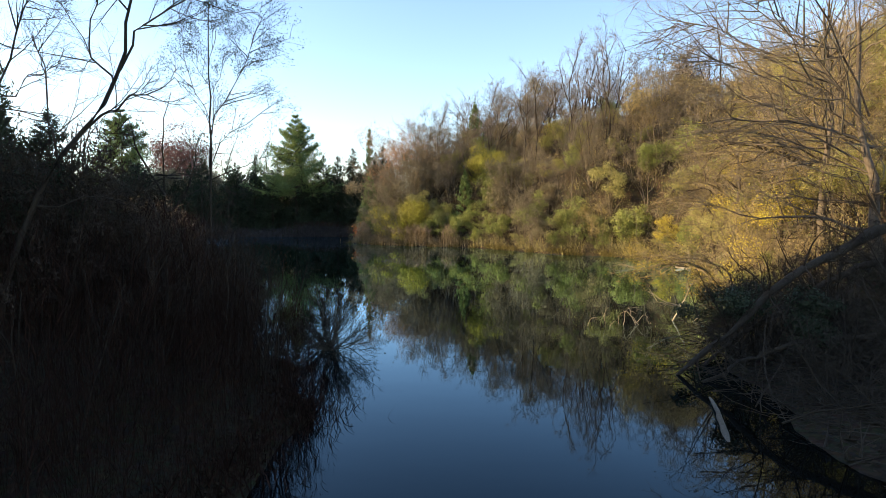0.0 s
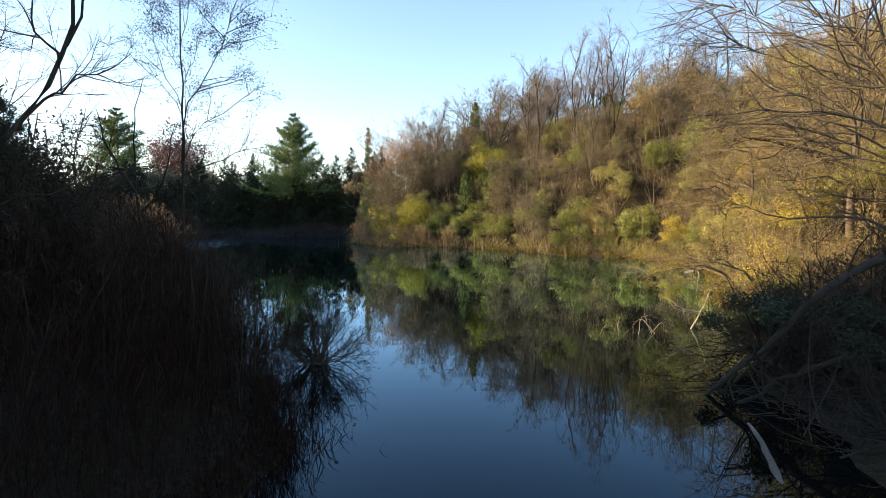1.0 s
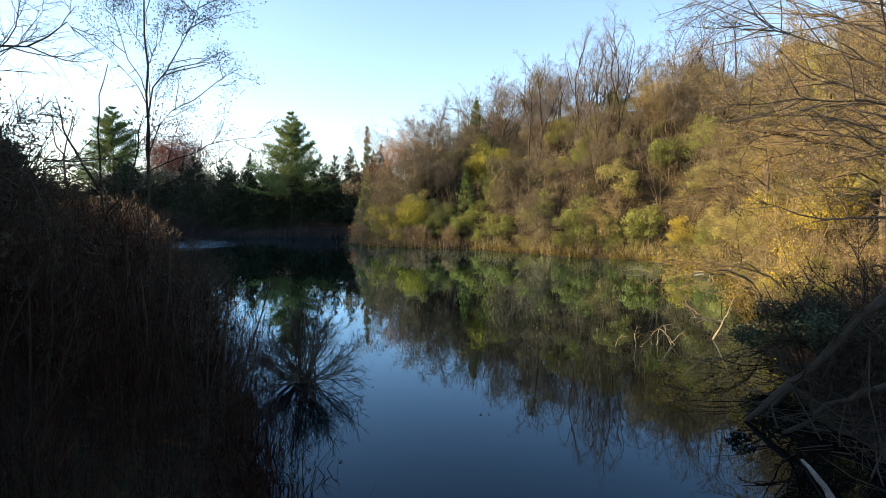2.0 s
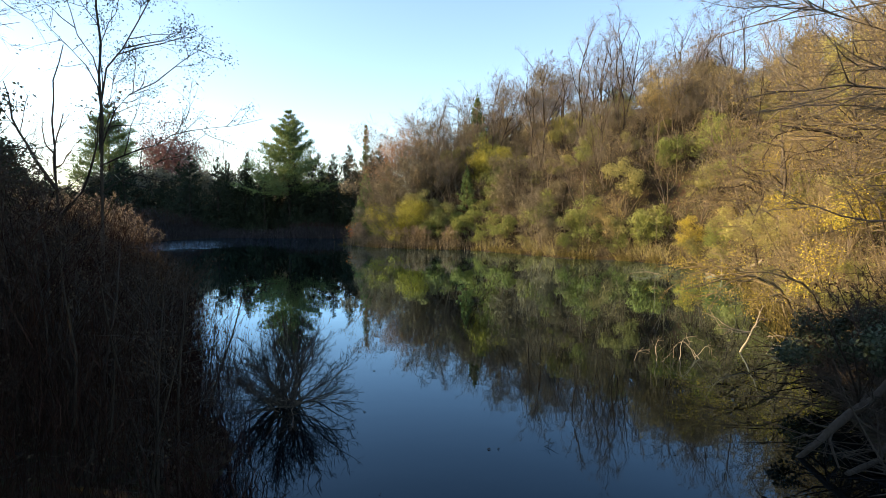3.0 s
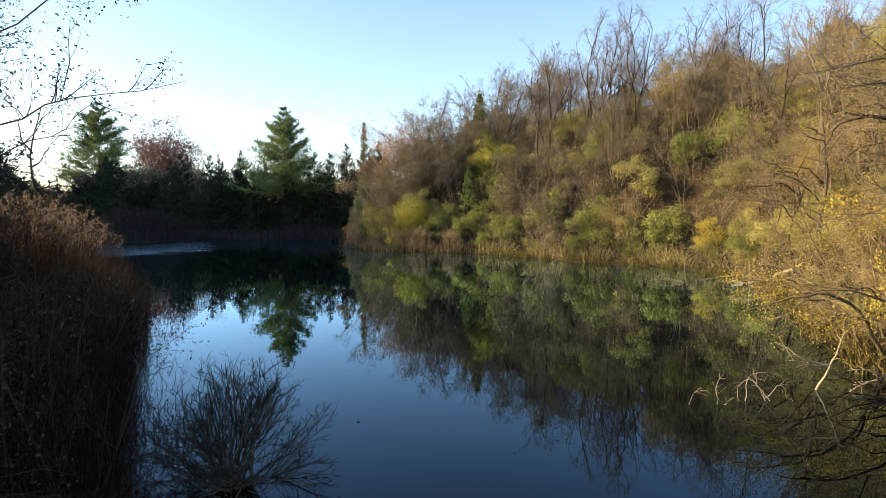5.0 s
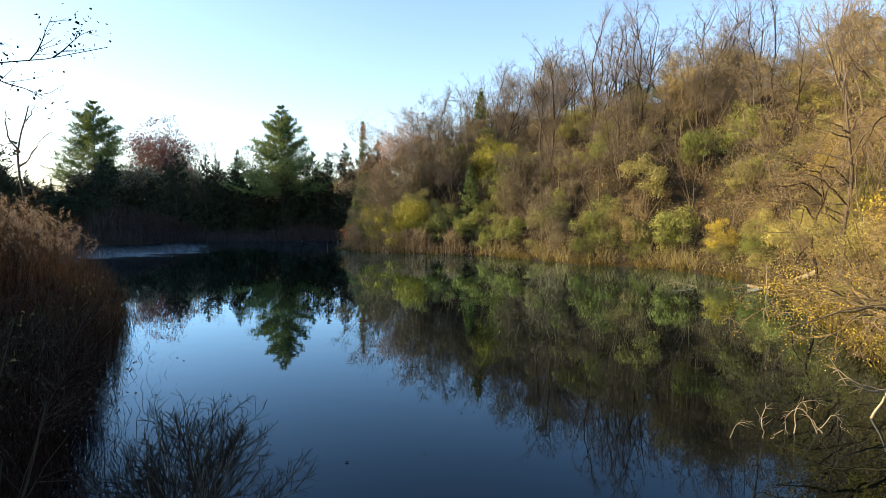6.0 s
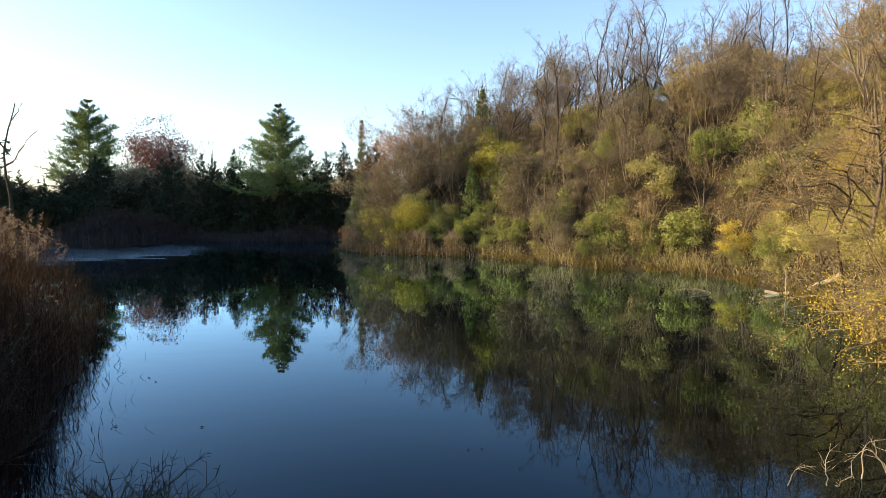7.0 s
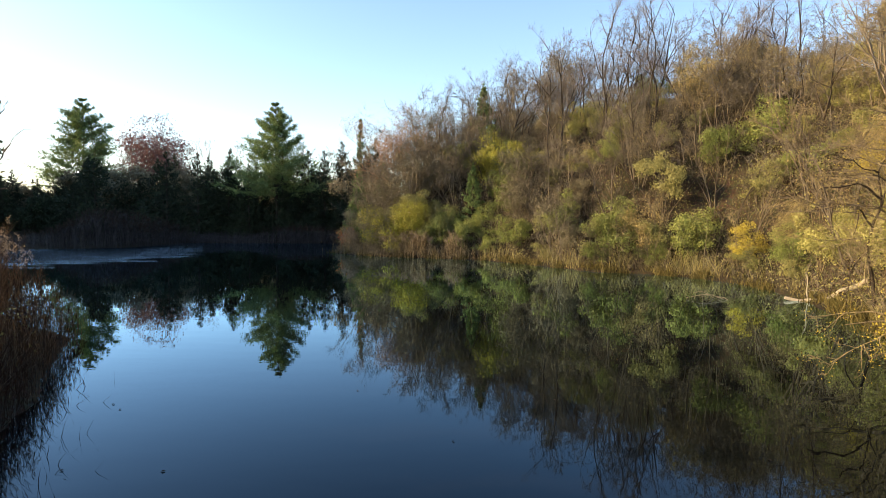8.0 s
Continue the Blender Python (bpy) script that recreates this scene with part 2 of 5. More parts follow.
def cards(geo, C, length, width, along=None, r=rng, up=0.0, far=False, face=None):
    """Small pointed leaves: one bent diamond each; face: the way their upper sides look."""
    N = len(C)
    if face is not None:
        q = unit(face + 0.55 * r.normal(size=(N, 3)))
        along = 20.0 * unit(np.cross(q, r.normal(size=(N, 3))))
    d = unit(r.normal(size=(N, 3)) + (0 if along is None else along))
    d[:, 2] += up
    d = unit(d)
    side = unit(np.cross(d, r.normal(size=(N, 3)) if face is None else q))
    nor = np.cross(d, side)
    L, W = np.broadcast_to(length, N)[:, None], np.broadcast_to(width, N)[:, None]
    if far:
        geo.add(np.stack([C - d * L / 2 + side * W / 2, C - d * L / 2 - side * W / 2, C + d * L / 2], 1), np.arange(N * 3).reshape(N, 3))
        return
    V = np.stack([C - d * L / 2, C + side * W / 2 + nor * L * 0.08, C + d * L / 2, C - side * W / 2 + nor * L * 0.08], 1)
    geo.add(V, np.arange(N * 4).reshape(N, 4))


def slivers(geo, S, D, L, width, r=rng):
    """Hair-fine far twigs: one long thin triangle each."""
    side = unit(np.cross(D, r.normal(size=D.shape))) * np.broadcast_to(width, len(S))[:, None] / 2
    geo.add(np.stack([S - side, S + side, S + D * L[:, None]], 1), np.arange(len(S) * 3).reshape(-1, 3))


def sprout(parent, count, t0, t1, angle, spread, ratio, r, lift=0.0, flat=0.0, taper=0.6):
    """Start points, directions and lengths of the branches on all parents."""
    P, L = parent
    N, k, _ = P.shape
    t = (t0 + (t1 - t0) * r.random((N, count)) ** 0.8)
    x = t * (k - 1); i = np.minimum(x.astype(int), k - 2); f = (x - i)[..., None]
    n = np.arange(N)[:, None]
    S = P[n, i] * (1 - f) + P[n, i + 1] * f
    T = unit(P[n, i + 1] - P[n, i])
    q = r.normal(size=(N, count, 3)); q[..., 2] *= 1 - flat
    q = unit(q - (q * T).sum(-1, keepdims=True) * T)
    a = np.radians(angle + spread * r.normal(size=(N, count)))[..., None]
    D = np.cos(a) * T + np.sin(a) * q
    D[..., 2] += lift
    ln = L[:, None] * ratio * (1 - taper * t) * (0.7 + 0.6 * r.random((N, count)))
    return S.reshape(-1, 3), unit(D).reshape(-1, 3), ln.ravel()


def shoots(S, D, L, k, wander, lift, r, droop=0.0):
    """Polylines of k points from S along D, wandering and bending up or down."""
    P = [S]
    d = D.copy()
    for j in range(k - 1):
        d = d + wander * r.normal(size=d.shape)
        d[:, 2] += lift - droop * j / k
        d = unit(d)
        P.append(P[-1] + d * (L / (k - 1))[:, None])
    return np.stack(P, 1)


def radii(base, k, tip=0.25):
    return np.asarray(base)[:, None] * np.linspace(1, tip, k)[None]


def part(name, geo, material, parent, label="", smooth=False):
    ob = new(name, geo.mesh(name, material, smooth))
    ob.parent = parent
    if label:
        tagged(ob, label)
    if name in ("foliage", "branchwork"):
        tagged(ob, kind="stuff")
    return ob


def thing(name, label, category, group="", at=None):
    ob = new(name)
    ob.empty_display_size = 0.2
    if at is not None:
        ob.matrix_basis = at
    return tagged(ob, label, category, group)


# ---- the lie of the land ----
SHORE = np.array([(5.5, -8), (5.4, 2), (5.4, 7), (5.9, 10.5), (7.2, 14), (8.8, 17.5), (10.3, 22), (12.3, 26), (13.9, 30), (15.1, 35), (15.5, 39.5), (14.3, 42.5), (12, 44.5),
                  (9, 46), (6, 50.5), (2.5, 54.5), (-2, 56), (-6, 57.5), (-10.3, 61.5), (-10, 66), (-9, 72), (-10, 77), (-20, 78.5), (-30, 75), (-32, 66),
                  (-40, 63), (-48, 55), (-40, 40), (-24, 32), (-14.3, 29), (-10.5, 26), (-8.9, 22.5), (-7.1, 19), (-5.6, 15.8), (-4.15, 13), (-2.75, 10.8),
                  (-2.0, 8.9), (-2.3, 6), (-3.4, 0), (-4, -8)], float)


def shore_distance(x, y):
    """Metres to the waterline; negative in the pond."""
    p = np.stack([np.asarray(x, float), np.asarray(y, float)], -1)
    best, inside = np.full(p.shape[:-1], 1e9), np.zeros(p.shape[:-1], bool)
    for a, b in zip(SHORE, np.roll(SHORE, -1, 0)):
        e = b - a
        t = np.clip(((p - a) @ e) / (e @ e), 0, 1)
        best = np.minimum(best, np.linalg.norm(p - a - t[..., None] * e, axis=-1))
        cross = ((a[1] > p[..., 1]) != (b[1] > p[..., 1])) & (p[..., 0] < (b[0] - a[0]) * (p[..., 1] - a[1]) / (b[1] - a[1] + 1e-12) + a[0])
        inside ^= cross
    return np.where(inside, -best, best)


def ease(a, b, x):
    t = np.clip((x - a) / (b - a), 0, 1)
    return t * t * (3 - 2 * t)


def wobble(x, y):
    return (np.sin(x * 0.7 + 1.3 * np.sin(y * 0.43)) + np.sin(y * 0.9 + 1.7 * np.sin(x * 0.31)) + 0.5 * np.sin(x * 2.1 + y * 1.7)) / 2.5


def height(x, y):
    x, y = np.asarray(x, float), np.asarray(y, float)
    d = shore_distance(x, y) + 0.35 * wobble(x * 2.0, y * 2.0)
    out = np.maximum(d, 0)
    bank = 0.22 * (1 - np.exp(-out / 0.5)) + np.minimum(0.035 * out, 0.9)
    hill = 15.0 * ease(-18, 13, x) * ease(0, 26, y) * (1 - np.exp(-np.maximum(out - 0.6, 0) / 9.0)) * ease(0.3, 5, out)
    rough = 0.3 * wobble(x, y) * np.minimum(out / 4, 1)
    return np.where(d > 0, bank + hill + rough, -0.02 - np.minimum(1.4, -d * 0.22))


def build_ground():
    def axis(stops, far):
        lo, a, b, hi = stops
        return np.concatenate([np.linspace(-far, lo, 14)[:-1], np.arange(lo, a, 1.0), np.arange(a, b, 0.35), np.arange(b, hi, 1.0), np.linspace(hi, far, 14)])
    xs, ys = axis((-60, -16, 16, 50), 900), axis((-14, 1, 34, 95), 900)
    X, Y = np.meshgrid(xs, ys, indexing="ij")
    g = Geo()
    n, m = X.shape
    i = (np.arange(n - 1)[:, None] * m + np.arange(m - 1)[None]).ravel()
    g.add(np.stack([X, Y, height(X, Y)], -1), np.stack([i, i + m, i + m + 1, i + 1], -1))
    tagged(new("ground", g.mesh("ground", SOIL, True)), "brown leaf-littered soil bank rising to a wooded hill", "ground", kind="structure")
    w = Geo()
    w.add([(-62, -30, 0), (25, -30, 0), (25, 90, 0), (-62, 90, 0)], [(0, 1, 2, 3)])
    tagged(new("water", w.mesh("water", WATER)), "still dark pond water mirroring trees and sky, reflection tinted blue", "water", kind="structure")


build_ground()


# ---- plants ----
def lumpy(tips, centre, count, lump, r, outer=0.45):
    """Leaf places in rounded clumps round the tips, and the way each leaf looks."""
    R = lump * (0.6 + 0.8 * r.random(len(tips)))
    share = R ** 2 / (R ** 2).sum()
    pick = r.choice(len(tips), count, p=share)
    n = unit(r.normal(size=(count, 3)) * np.array([1, 1, 0.8]) + 0.3 * unit(tips[pick] - centre))
    C = tips[pick] + n * (R[pick] * (outer + (1 - outer) * r.random(count)))[:, None] * np.array([1, 1, 0.75])
    return C, unit(n + np.array([0, 0, 0.25]))


def leafy_shrub(name, label, category, leaf, twig, seed, height_m=4.0, stems=8, leaves=2400, size=0.12, spread=26, fine=900, group="hillside shrubs", far=True, sub=(7, 5), share=0.45, lump=0.0, skirt=0.25):
    """A many-stemmed shrub or small tree: stems, twigs and a crown of leaves, loose or in rounded clumps."""
    r = np.random.default_rng(seed)
    ob = thing(name, label, category, group=group)
    a = r.random(stems) * 2 * np.pi
    tilt = np.radians(np.minimum(np.abs(spread * r.normal(size=stems)), 55))
    D = np.stack([np.sin(tilt) * np.cos(a), np.sin(tilt) * np.sin(a), np.cos(tilt)], -1)
    S = np.stack([0.25 * np.cos(a), 0.25 * np.sin(a), np.full(stems, -0.3)], -1)
    L = height_m * (0.55 + 0.45 * r.random(stems))
    P = shoots(S, D, L, 5, 0.1, 0.03, r)
    R = radii(0.006 * L + 0.012, 5)
    if far:
        g = Geo()
        tubes(g, P, R, 3)
        part("stem_clump", g, twig, ob)
    else:
        for j in range(stems):
            g = Geo()
            tubes(g, P[j:j + 1], R[j:j + 1], 5)
            part("stem", g, twig, ob)
    S1, D1, L1 = sprout((P, L), sub[0], 0.12, 1.0, 48, 14, 0.46, r)
    P1 = shoots(S1, D1, L1, 3, 0.14, 0.05, r)
    S2, D2, L2 = sprout((P1, L1), sub[1], 0.15, 1.0, 45, 16, 0.6, r)
    P2 = np.stack([S2, S2 + D2 * L2[:, None]], 1)
    g = Geo()
    if far:
        tubes(g, P1[:, ::2], radii(0.004 * L1 + 0.004, 2), 3)
        slivers(g, S2, D2, L2, 0.014, r)
    else:
        tubes(g, P1, radii(0.004 * L1 + 0.004, 3), 3)
        tubes(g, shoots(S2, D2, L2, 3, 0.12, 0.02, r), radii(0.003 * L2 + 0.003, 3), 3)
    if fine:
        pick = r.integers(0, len(S2), fine)
        f = r.random(fine)[:, None]
        S3 = P2[pick, 0] * (1 - f) + P2[pick, 1] * f
        D3 = unit(D2[pick] + 0.6 * r.normal(size=(fine, 3)) + np.array([0, 0, 0.15]))
        slivers(g, S3, D3, 0.25 + 0.4 * r.random(fine) * (height_m / 4), 0.012, r)
    part("branchwork", g, twig, ob)
    if leaves:
        g = Geo()
        if lump:
            tips = P1[:, -1]
            tips = tips[tips[:, 2] > skirt * height_m * r.random(len(tips))]
            away = np.linalg.norm(tips - np.median(tips, 0), axis=1)
            tips = tips[away < 2.0 * np.median(away)]
            crowd = (np.linalg.norm(tips[:, None] - tips[None], axis=2) < 1.4 * lump * height_m).sum(1)
            tips = tips[crowd > 3]
            C, face = lumpy(tips, np.array([0, 0, 0.4 * height_m]), leaves, lump * height_m, r)
        else:
            some = r.permutation(len(S2))[:max(8, int(share * len(S2)))]
            pick = some[r.integers(0, len(some), leaves)]
            f = r.random(leaves)[:, None]
            C, face = P2[pick, 0] * (1 - f) + P2[pick, 1] * f + 0.11 * r.normal(size=(leaves, 3)), None
        cards(g, C, size * (0.7 + 0.8 * r.random(leaves)), size * 0.7 * (0.7 + 0.7 * r.random(leaves)), r=r, far=far, face=face)
        part("foliage", g, leaf, ob)
    return ob


def bare_tree(name, label, seed, height_m=10.0, bark=BARK_GREY, twig=TWIG_GREY, leaf=None, leaves=0, size=0.12, forks=2, lean=8, fine=(6, 6, 3), group="bare ridge trees", width=1.0,
              limbs=9, first=0.3):
    """A leafless or nearly leafless tree on the hill: trunk, limbs and a haze of twigs."""
    r = np.random.default_rng(seed)
    ob = thing(name, label, "tree", group=group)
    a = r.random(forks) * 2 * np.pi
    tl = np.radians(lean * (0.4 + r.random(forks)))
    D = np.stack([np.sin(tl) * np.cos(a), np.sin(tl) * np.sin(a), np.cos(tl)], -1)
    L = height_m * (0.72 + 0.2 * r.random(forks))
    P = shoots(np.stack([0.12 * np.cos(a), 0.12 * np.sin(a), np.full(forks, -0.5)], -1), D, L, 9, 0.11, 0.05, r)
    g = Geo()
    tubes(g, P, radii(0.0095 * L + 0.015, 9, 0.14), 5)
    part("trunk", g, bark, ob, smooth=True)
    S1, D1, L1 = sprout((P, L), limbs, first, 1.0, 36, 11, 0.58 * width, r, lift=0.12, taper=0.6)
    P1 = shoots(S1, D1, L1, 5, 0.2, 0.07, r)
    g = Geo()
    tubes(g, P1, radii(0.0085 * L1 + 0.008, 5, 0.2), 4)
    part("limb_spread", g, bark, ob, smooth=True)
    S2, D2, L2 = sprout((P1, L1), fine[0], 0.25, 1.0, 38, 12, 0.5, r, taper=0.5)
    P2 = shoots(S2, D2, L2, 3, 0.18, 0.05, r)
    S3, D3, L3 = sprout((P2, L2), fine[1], 0.2, 1.0, 42, 14, 0.55, r, taper=0.4)
    g = Geo()
    tubes(g, P2, radii(0.005 * L2 + 0.005, 3), 3)
    slivers(g, S3, D3, L3, 0.017, r)
    if fine[2]:
        Q = np.stack([S3, S3 + D3 * L3[:, None]], 1)
        S4, D4, L4 = sprout((Q, L3), fine[2], 0.1, 1.0, 44, 14, 0.65, r, taper=0.3)
        slivers(g, S4, D4, L4, 0.012, r)
    part("branchwork", g, twig, ob)
    if leaves:
        pick = r.integers(0, len(S3), leaves)
        C = S3[pick] + D3[pick] * (L3[pick] * r.random(leaves))[:, None] + 0.1 * r.normal(size=(leaves, 3))
        g = Geo()
        cards(g, C, size * (0.6 + 0.8 * r.random(leaves)), size * 0.7 * (0.6 + 0.8 * r.random(leaves)), r=r, far=True)
        part("foliage", g, leaf, ob)
    return ob


def curve_points(points, k):
    """A smooth polyline of k points through a few given ones."""
    p = np.array(points, float)
    t = np.linspace(0, len(p) - 1, k)
    i = np.clip(t.astype(int), 0, len(p) - 2)
    f = (t - i)[:, None]
    m = np.gradient(p, axis=0)
    h = lambda u: (2 * u**3 - 3 * u**2 + 1, u**3 - 2 * u**2 + u, -2 * u**3 + 3 * u**2, u**3 - u**2)
    a, b, c, d = h(f)
    return a * p[i] + b * m[i] + c * p[i + 1] + d * m[i + 1]


def near_tree(name, label, base, trunk, trunk_r, limbs, seed, bark, twig, leaf=None, leaves=0, size=0.08, sub=(7, 5, 3), flat=0.3, twig_len=0.42, category="tree", tip_leaves=True, droop=0.0,
              roots=True, twig_r=0.004, jitter=0.03, slim=1.0, crown=0.0):
    """A tree seen close: a shaped trunk, each limb a part of its own, and real twigs. Points are metres from the base."""
    r = np.random.default_rng(seed)
    ob = thing(name, label, category, at=pose(*base))
    P = curve_points(trunk, 14)
    P[1:] += 0.02 * r.normal(size=(13, 3))
    R = trunk_r * np.linspace(1, 0.22, 14)
    if roots:
        R[0] *= 1.45
    g = Geo()
    tubes(g, P[None], R[None], 9)
    part("trunk", g, bark, ob, smooth=True)
    tw, ends = Geo(), []
    for pts, rad in limbs:
        Q = curve_points(pts, 9)
        Q[1:] += np.cumsum(jitter * r.normal(size=(8, 3)), 0)
        g = Geo()
        tubes(g, Q[None], slim * rad * np.linspace(1, 0.2, 9)[None], 6)
        part("limb", g, bark, ob, smooth=True)
        ln = np.array([np.linalg.norm(np.diff(Q, axis=0), axis=1).sum()])
        S1, D1, L1 = sprout((Q[None], ln), max(3, int(sub[0] * max(1.0, ln[0] / 2.5))), 0.12, 1.0, 46, 12, twig_len, r, flat=flat, taper=0.5)
        P1 = shoots(S1, D1, L1, 5, 0.13, 0.03, r, droop=droop)
        S2, D2, L2 = sprout((P1, L1), sub[1], 0.15, 1.0, 44, 14, 0.5, r, flat=flat, taper=0.4)
        P2 = shoots(S2, D2, L2, 4, 0.13, 0.02, r, droop=droop)
        tubes(tw, P1, radii(0.006 * L1 + twig_r * 1.5, 5), 4)
        tubes(tw, P2, radii(0.004 * L2 + twig_r, 4), 3)
        if sub[2]:
            S3, D3, L3 = sprout((P2, L2), sub[2], 0.1, 1.0, 42, 14, 0.6, r, flat=flat, taper=0.3)
            tubes(tw, shoots(S3, D3, L3, 2, 0.1, 0.0, r), radii(np.full(len(L3), twig_r * 0.8), 2), 3)
        ends.append(P2[:, 1:].reshape(-1, 3))
    part("branchwork", tw, twig, ob)
    if leaves:
        al = np.concatenate(ends)
        w = 1 + crown * ease(0.5, 0.85, al[:, 2] / al[:, 2].max())
        C = al[r.choice(len(al), leaves, p=w / w.sum())] + 0.07 * r.normal(size=(leaves, 3))
        g = Geo()
        cards(g, C, size * (0.6 + 0.8 * r.random(leaves)), size * 0.55 * (0.6 + 0.8 * r.random(leaves)), r=r)
        part("foliage", g, leaf, ob)
    return ob


def conifer(name, label, seed, height_m, needle, spread=0.2, whorls=24, per=7, first=0.1, droop=0.0, tuft=8, ragged=0.3, size=0.34, group="shoreline conifers", power=0.8, clump=2, inner=0.25, tier=0.16, plate=0.6, spray=0.3):
    """A conifer: straight trunk, whorled boughs and needle sprays."""
    r = np.random.default_rng(seed)
    ob = thing(name, label, "conifer", group=group)
    z = np.linspace(first, 0.985, whorls) * height_m
    g = Geo()
    k = 8
    zz = np.linspace(-0.3, height_m, k)
    tubes(g, np.stack([0.04 * np.sin(zz), 0.04 * np.cos(zz * 1.3), zz], -1)[None], radii([0.012 * height_m + 0.03], k, 0.12), 6)
    part("trunk", g, BARK_DARK, ob, smooth=True)
    Z = np.repeat(z, per) + tier * r.normal(size=whorls * per)
    f = np.clip(Z / height_m, 0, 1)
    a = r.random(len(Z)) * 2 * np.pi
    L = height_m * spread * ((1 - f) ** power + 0.05) * (1 - ragged + 2 * ragged * r.random(len(Z)))
    L *= 0.85 + 0.3 * np.repeat(r.random(whorls), per)
    up = 0.1 + 0.7 * f - droop
    D = unit(np.stack([np.cos(a), np.sin(a), up], -1))
    P = shoots(np.stack([0 * Z, 0 * Z, Z], -1), D, L, 4, 0.05, 0.04, r)
    g = Geo()
    for j in range(3):
        step = P[:, j + 1] - P[:, j]
        ln = np.linalg.norm(step, axis=1)
        slivers(g, P[:, j], step / ln[:, None], ln * 1.1, 0.05 - 0.012 * j, r)
    part("branchwork", g, BARK_DARK, ob)
    S, Dt, Lt = sprout((P, L), tuft, inner, 1.0, 48, 12, spray, r, flat=plate, taper=0.4)
    Lt = np.maximum(Lt, 0.1)
    g = Geo()
    n = clump
    C = (S[:, None] + Dt[:, None] * Lt[:, None, None] * (0.3 + 0.7 * np.arange(n)[None, :, None] / max(1, n - 1))).reshape(-1, 3)
    C += 0.05 * r.normal(size=C.shape)
    m = len(C)
    fit_size = size * np.clip(np.repeat(Lt, n) / (0.09 * spread * height_m), 0.35, 1.0)
    cards(g, C, fit_size * (0.7 + 0.7 * r.random(m)), fit_size * 0.4 * (0.7 + 0.6 * r.random(m)), np.repeat(Dt, n, 0) * 1.2, r, up=0.15, far=True)
    part("foliage", g, needle, ob)
    return ob


def reed_bed(name, label, where, heights, material, seed, rich=True, plumes=1.0, width=0.02, lean=(0.0, 0.0), plume=PLUME):
    """Reeds at the given feet: stalks, ribbon leaves, nodding plumes."""
    r = np.random.default_rng(seed)
    n = len(where)
    z = height(where[:, 0], where[:, 1])
    S = np.column_stack([where, np.maximum(z, -0.5) - 0.05])
    D = unit(np.column_stack([0.09 * r.normal(size=(n, 2)) + np.array(lean), np.ones(n)]))
    k = 3
    P = shoots(S, D, heights, k, 0.05, 0.0, r)
    ob = tagged(new(name), label, "reeds", kind="stuff")
    g = Geo()
    tubes(g, P, radii(np.full(n, width * 0.3), k, 0.4), 3)
    part("stalk_mass", g, material, ob)
    m = 4
    S1, D1, L1 = sprout((P, heights), m, 0.15, 0.97, 24, 10, 0.17, r, taper=0.2)
    Q = shoots(S1, D1, L1, 3, 0.12, 0.0, r, droop=0.8)
    side = unit(np.cross(D1, r.normal(size=D1.shape))) * width
    V = np.stack([Q[:, 0] - side * 0.5, Q[:, 0] + side * 0.5, Q[:, 1] - side * 0.5, Q[:, 1] + side * 0.5, Q[:, 2]], 1)
    i = np.arange(len(Q))[:, None] * 5
    g = Geo()
    g.add(V, i + np.array([[0, 1, 3, 2]]))
    g.f.append(i + np.array([[2, 3, 4]]))
    part("foliage", g, material, ob)
    tops = P[(r.random(n) < plumes) & (P[:, -1, 2] > np.median(P[:, -1, 2])), -1]
    if len(tops):
        c = 30 if rich else 6
        g = Geo()
        a = r.random(len(tops)) * 2 * np.pi
        nod = np.repeat(np.stack([np.cos(a), np.sin(a), 0 * a], -1) * (0.3 + 0.6 * r.random(len(tops)))[:, None], c, 0)
        u = np.tile(np.linspace(0.0, 1.0, c), len(tops))[:, None]
        size = np.repeat(0.22 + 0.12 * r.random(len(tops)), c)[:, None]
        C = np.repeat(tops, c, 0) + size * (u * np.array([0, 0, 0.9]) + nod * u * u - np.array([0, 0, 0.5]) * (u * np.linalg.norm(nod, axis=1, keepdims=True)) ** 2)
        C += size * 0.13 * np.sin(np.pi * (0.12 + 0.88 * u)) * r.normal(size=C.shape)
        cards(g, C, 0.075 if rich else 0.2, 0.013 if rich else 0.05, nod * u + np.array([0, 0, 0.8]) * (1 - u), r, far=True)
        part("plume_mass", g, plume, ob)
    return ob


def grass_bed(name, label, where, heights, material, seed, width=0.025, bend=0.5, category="grass"):
    """Arching grass blades at the given feet."""
    r = np.random.default_rng(seed)
    n = len(where)
    z = np.maximum(height(where[:, 0], where[:, 1]), -0.3)
    S = np.column_stack([where, z - 0.05])
    D = unit(np.column_stack([0.35 * r.normal(size=(n, 2)), np.ones(n)]))
    Q = shoots(S, D, heights, 4, 0.08, 0.0, r, droop=bend)
    side = unit(np.cross(D, r.normal(size=D.shape))) * width
    V = np.stack([Q[:, 0] - side * .5, Q[:, 0] + side * .5, Q[:, 1] - side * .5, Q[:, 1] + side * .5, Q[:, 2] - side * .35, Q[:, 2] + side * .35, Q[:, 3]], 1)
    i = np.arange(n)[:, None] * 7
    g = Geo()
    g.add(V, np.concatenate([i + np.array([[0, 1, 3, 2]]), i + np.array([[2, 3, 5, 4]])]))
    g.f.append(i + np.array([[4, 5, 6]]))
    return tagged(new(name, g.mesh(name, material)), label, category, kind="stuff")


def spot(x, y, turn=0.0, size=1.0, sink=0.0, tall=1.0):
    return Matrix.LocRotScale((x, y, float(height(x, y)) - sink), Euler((0, 0, radians(turn))), (size, size, size * tall))


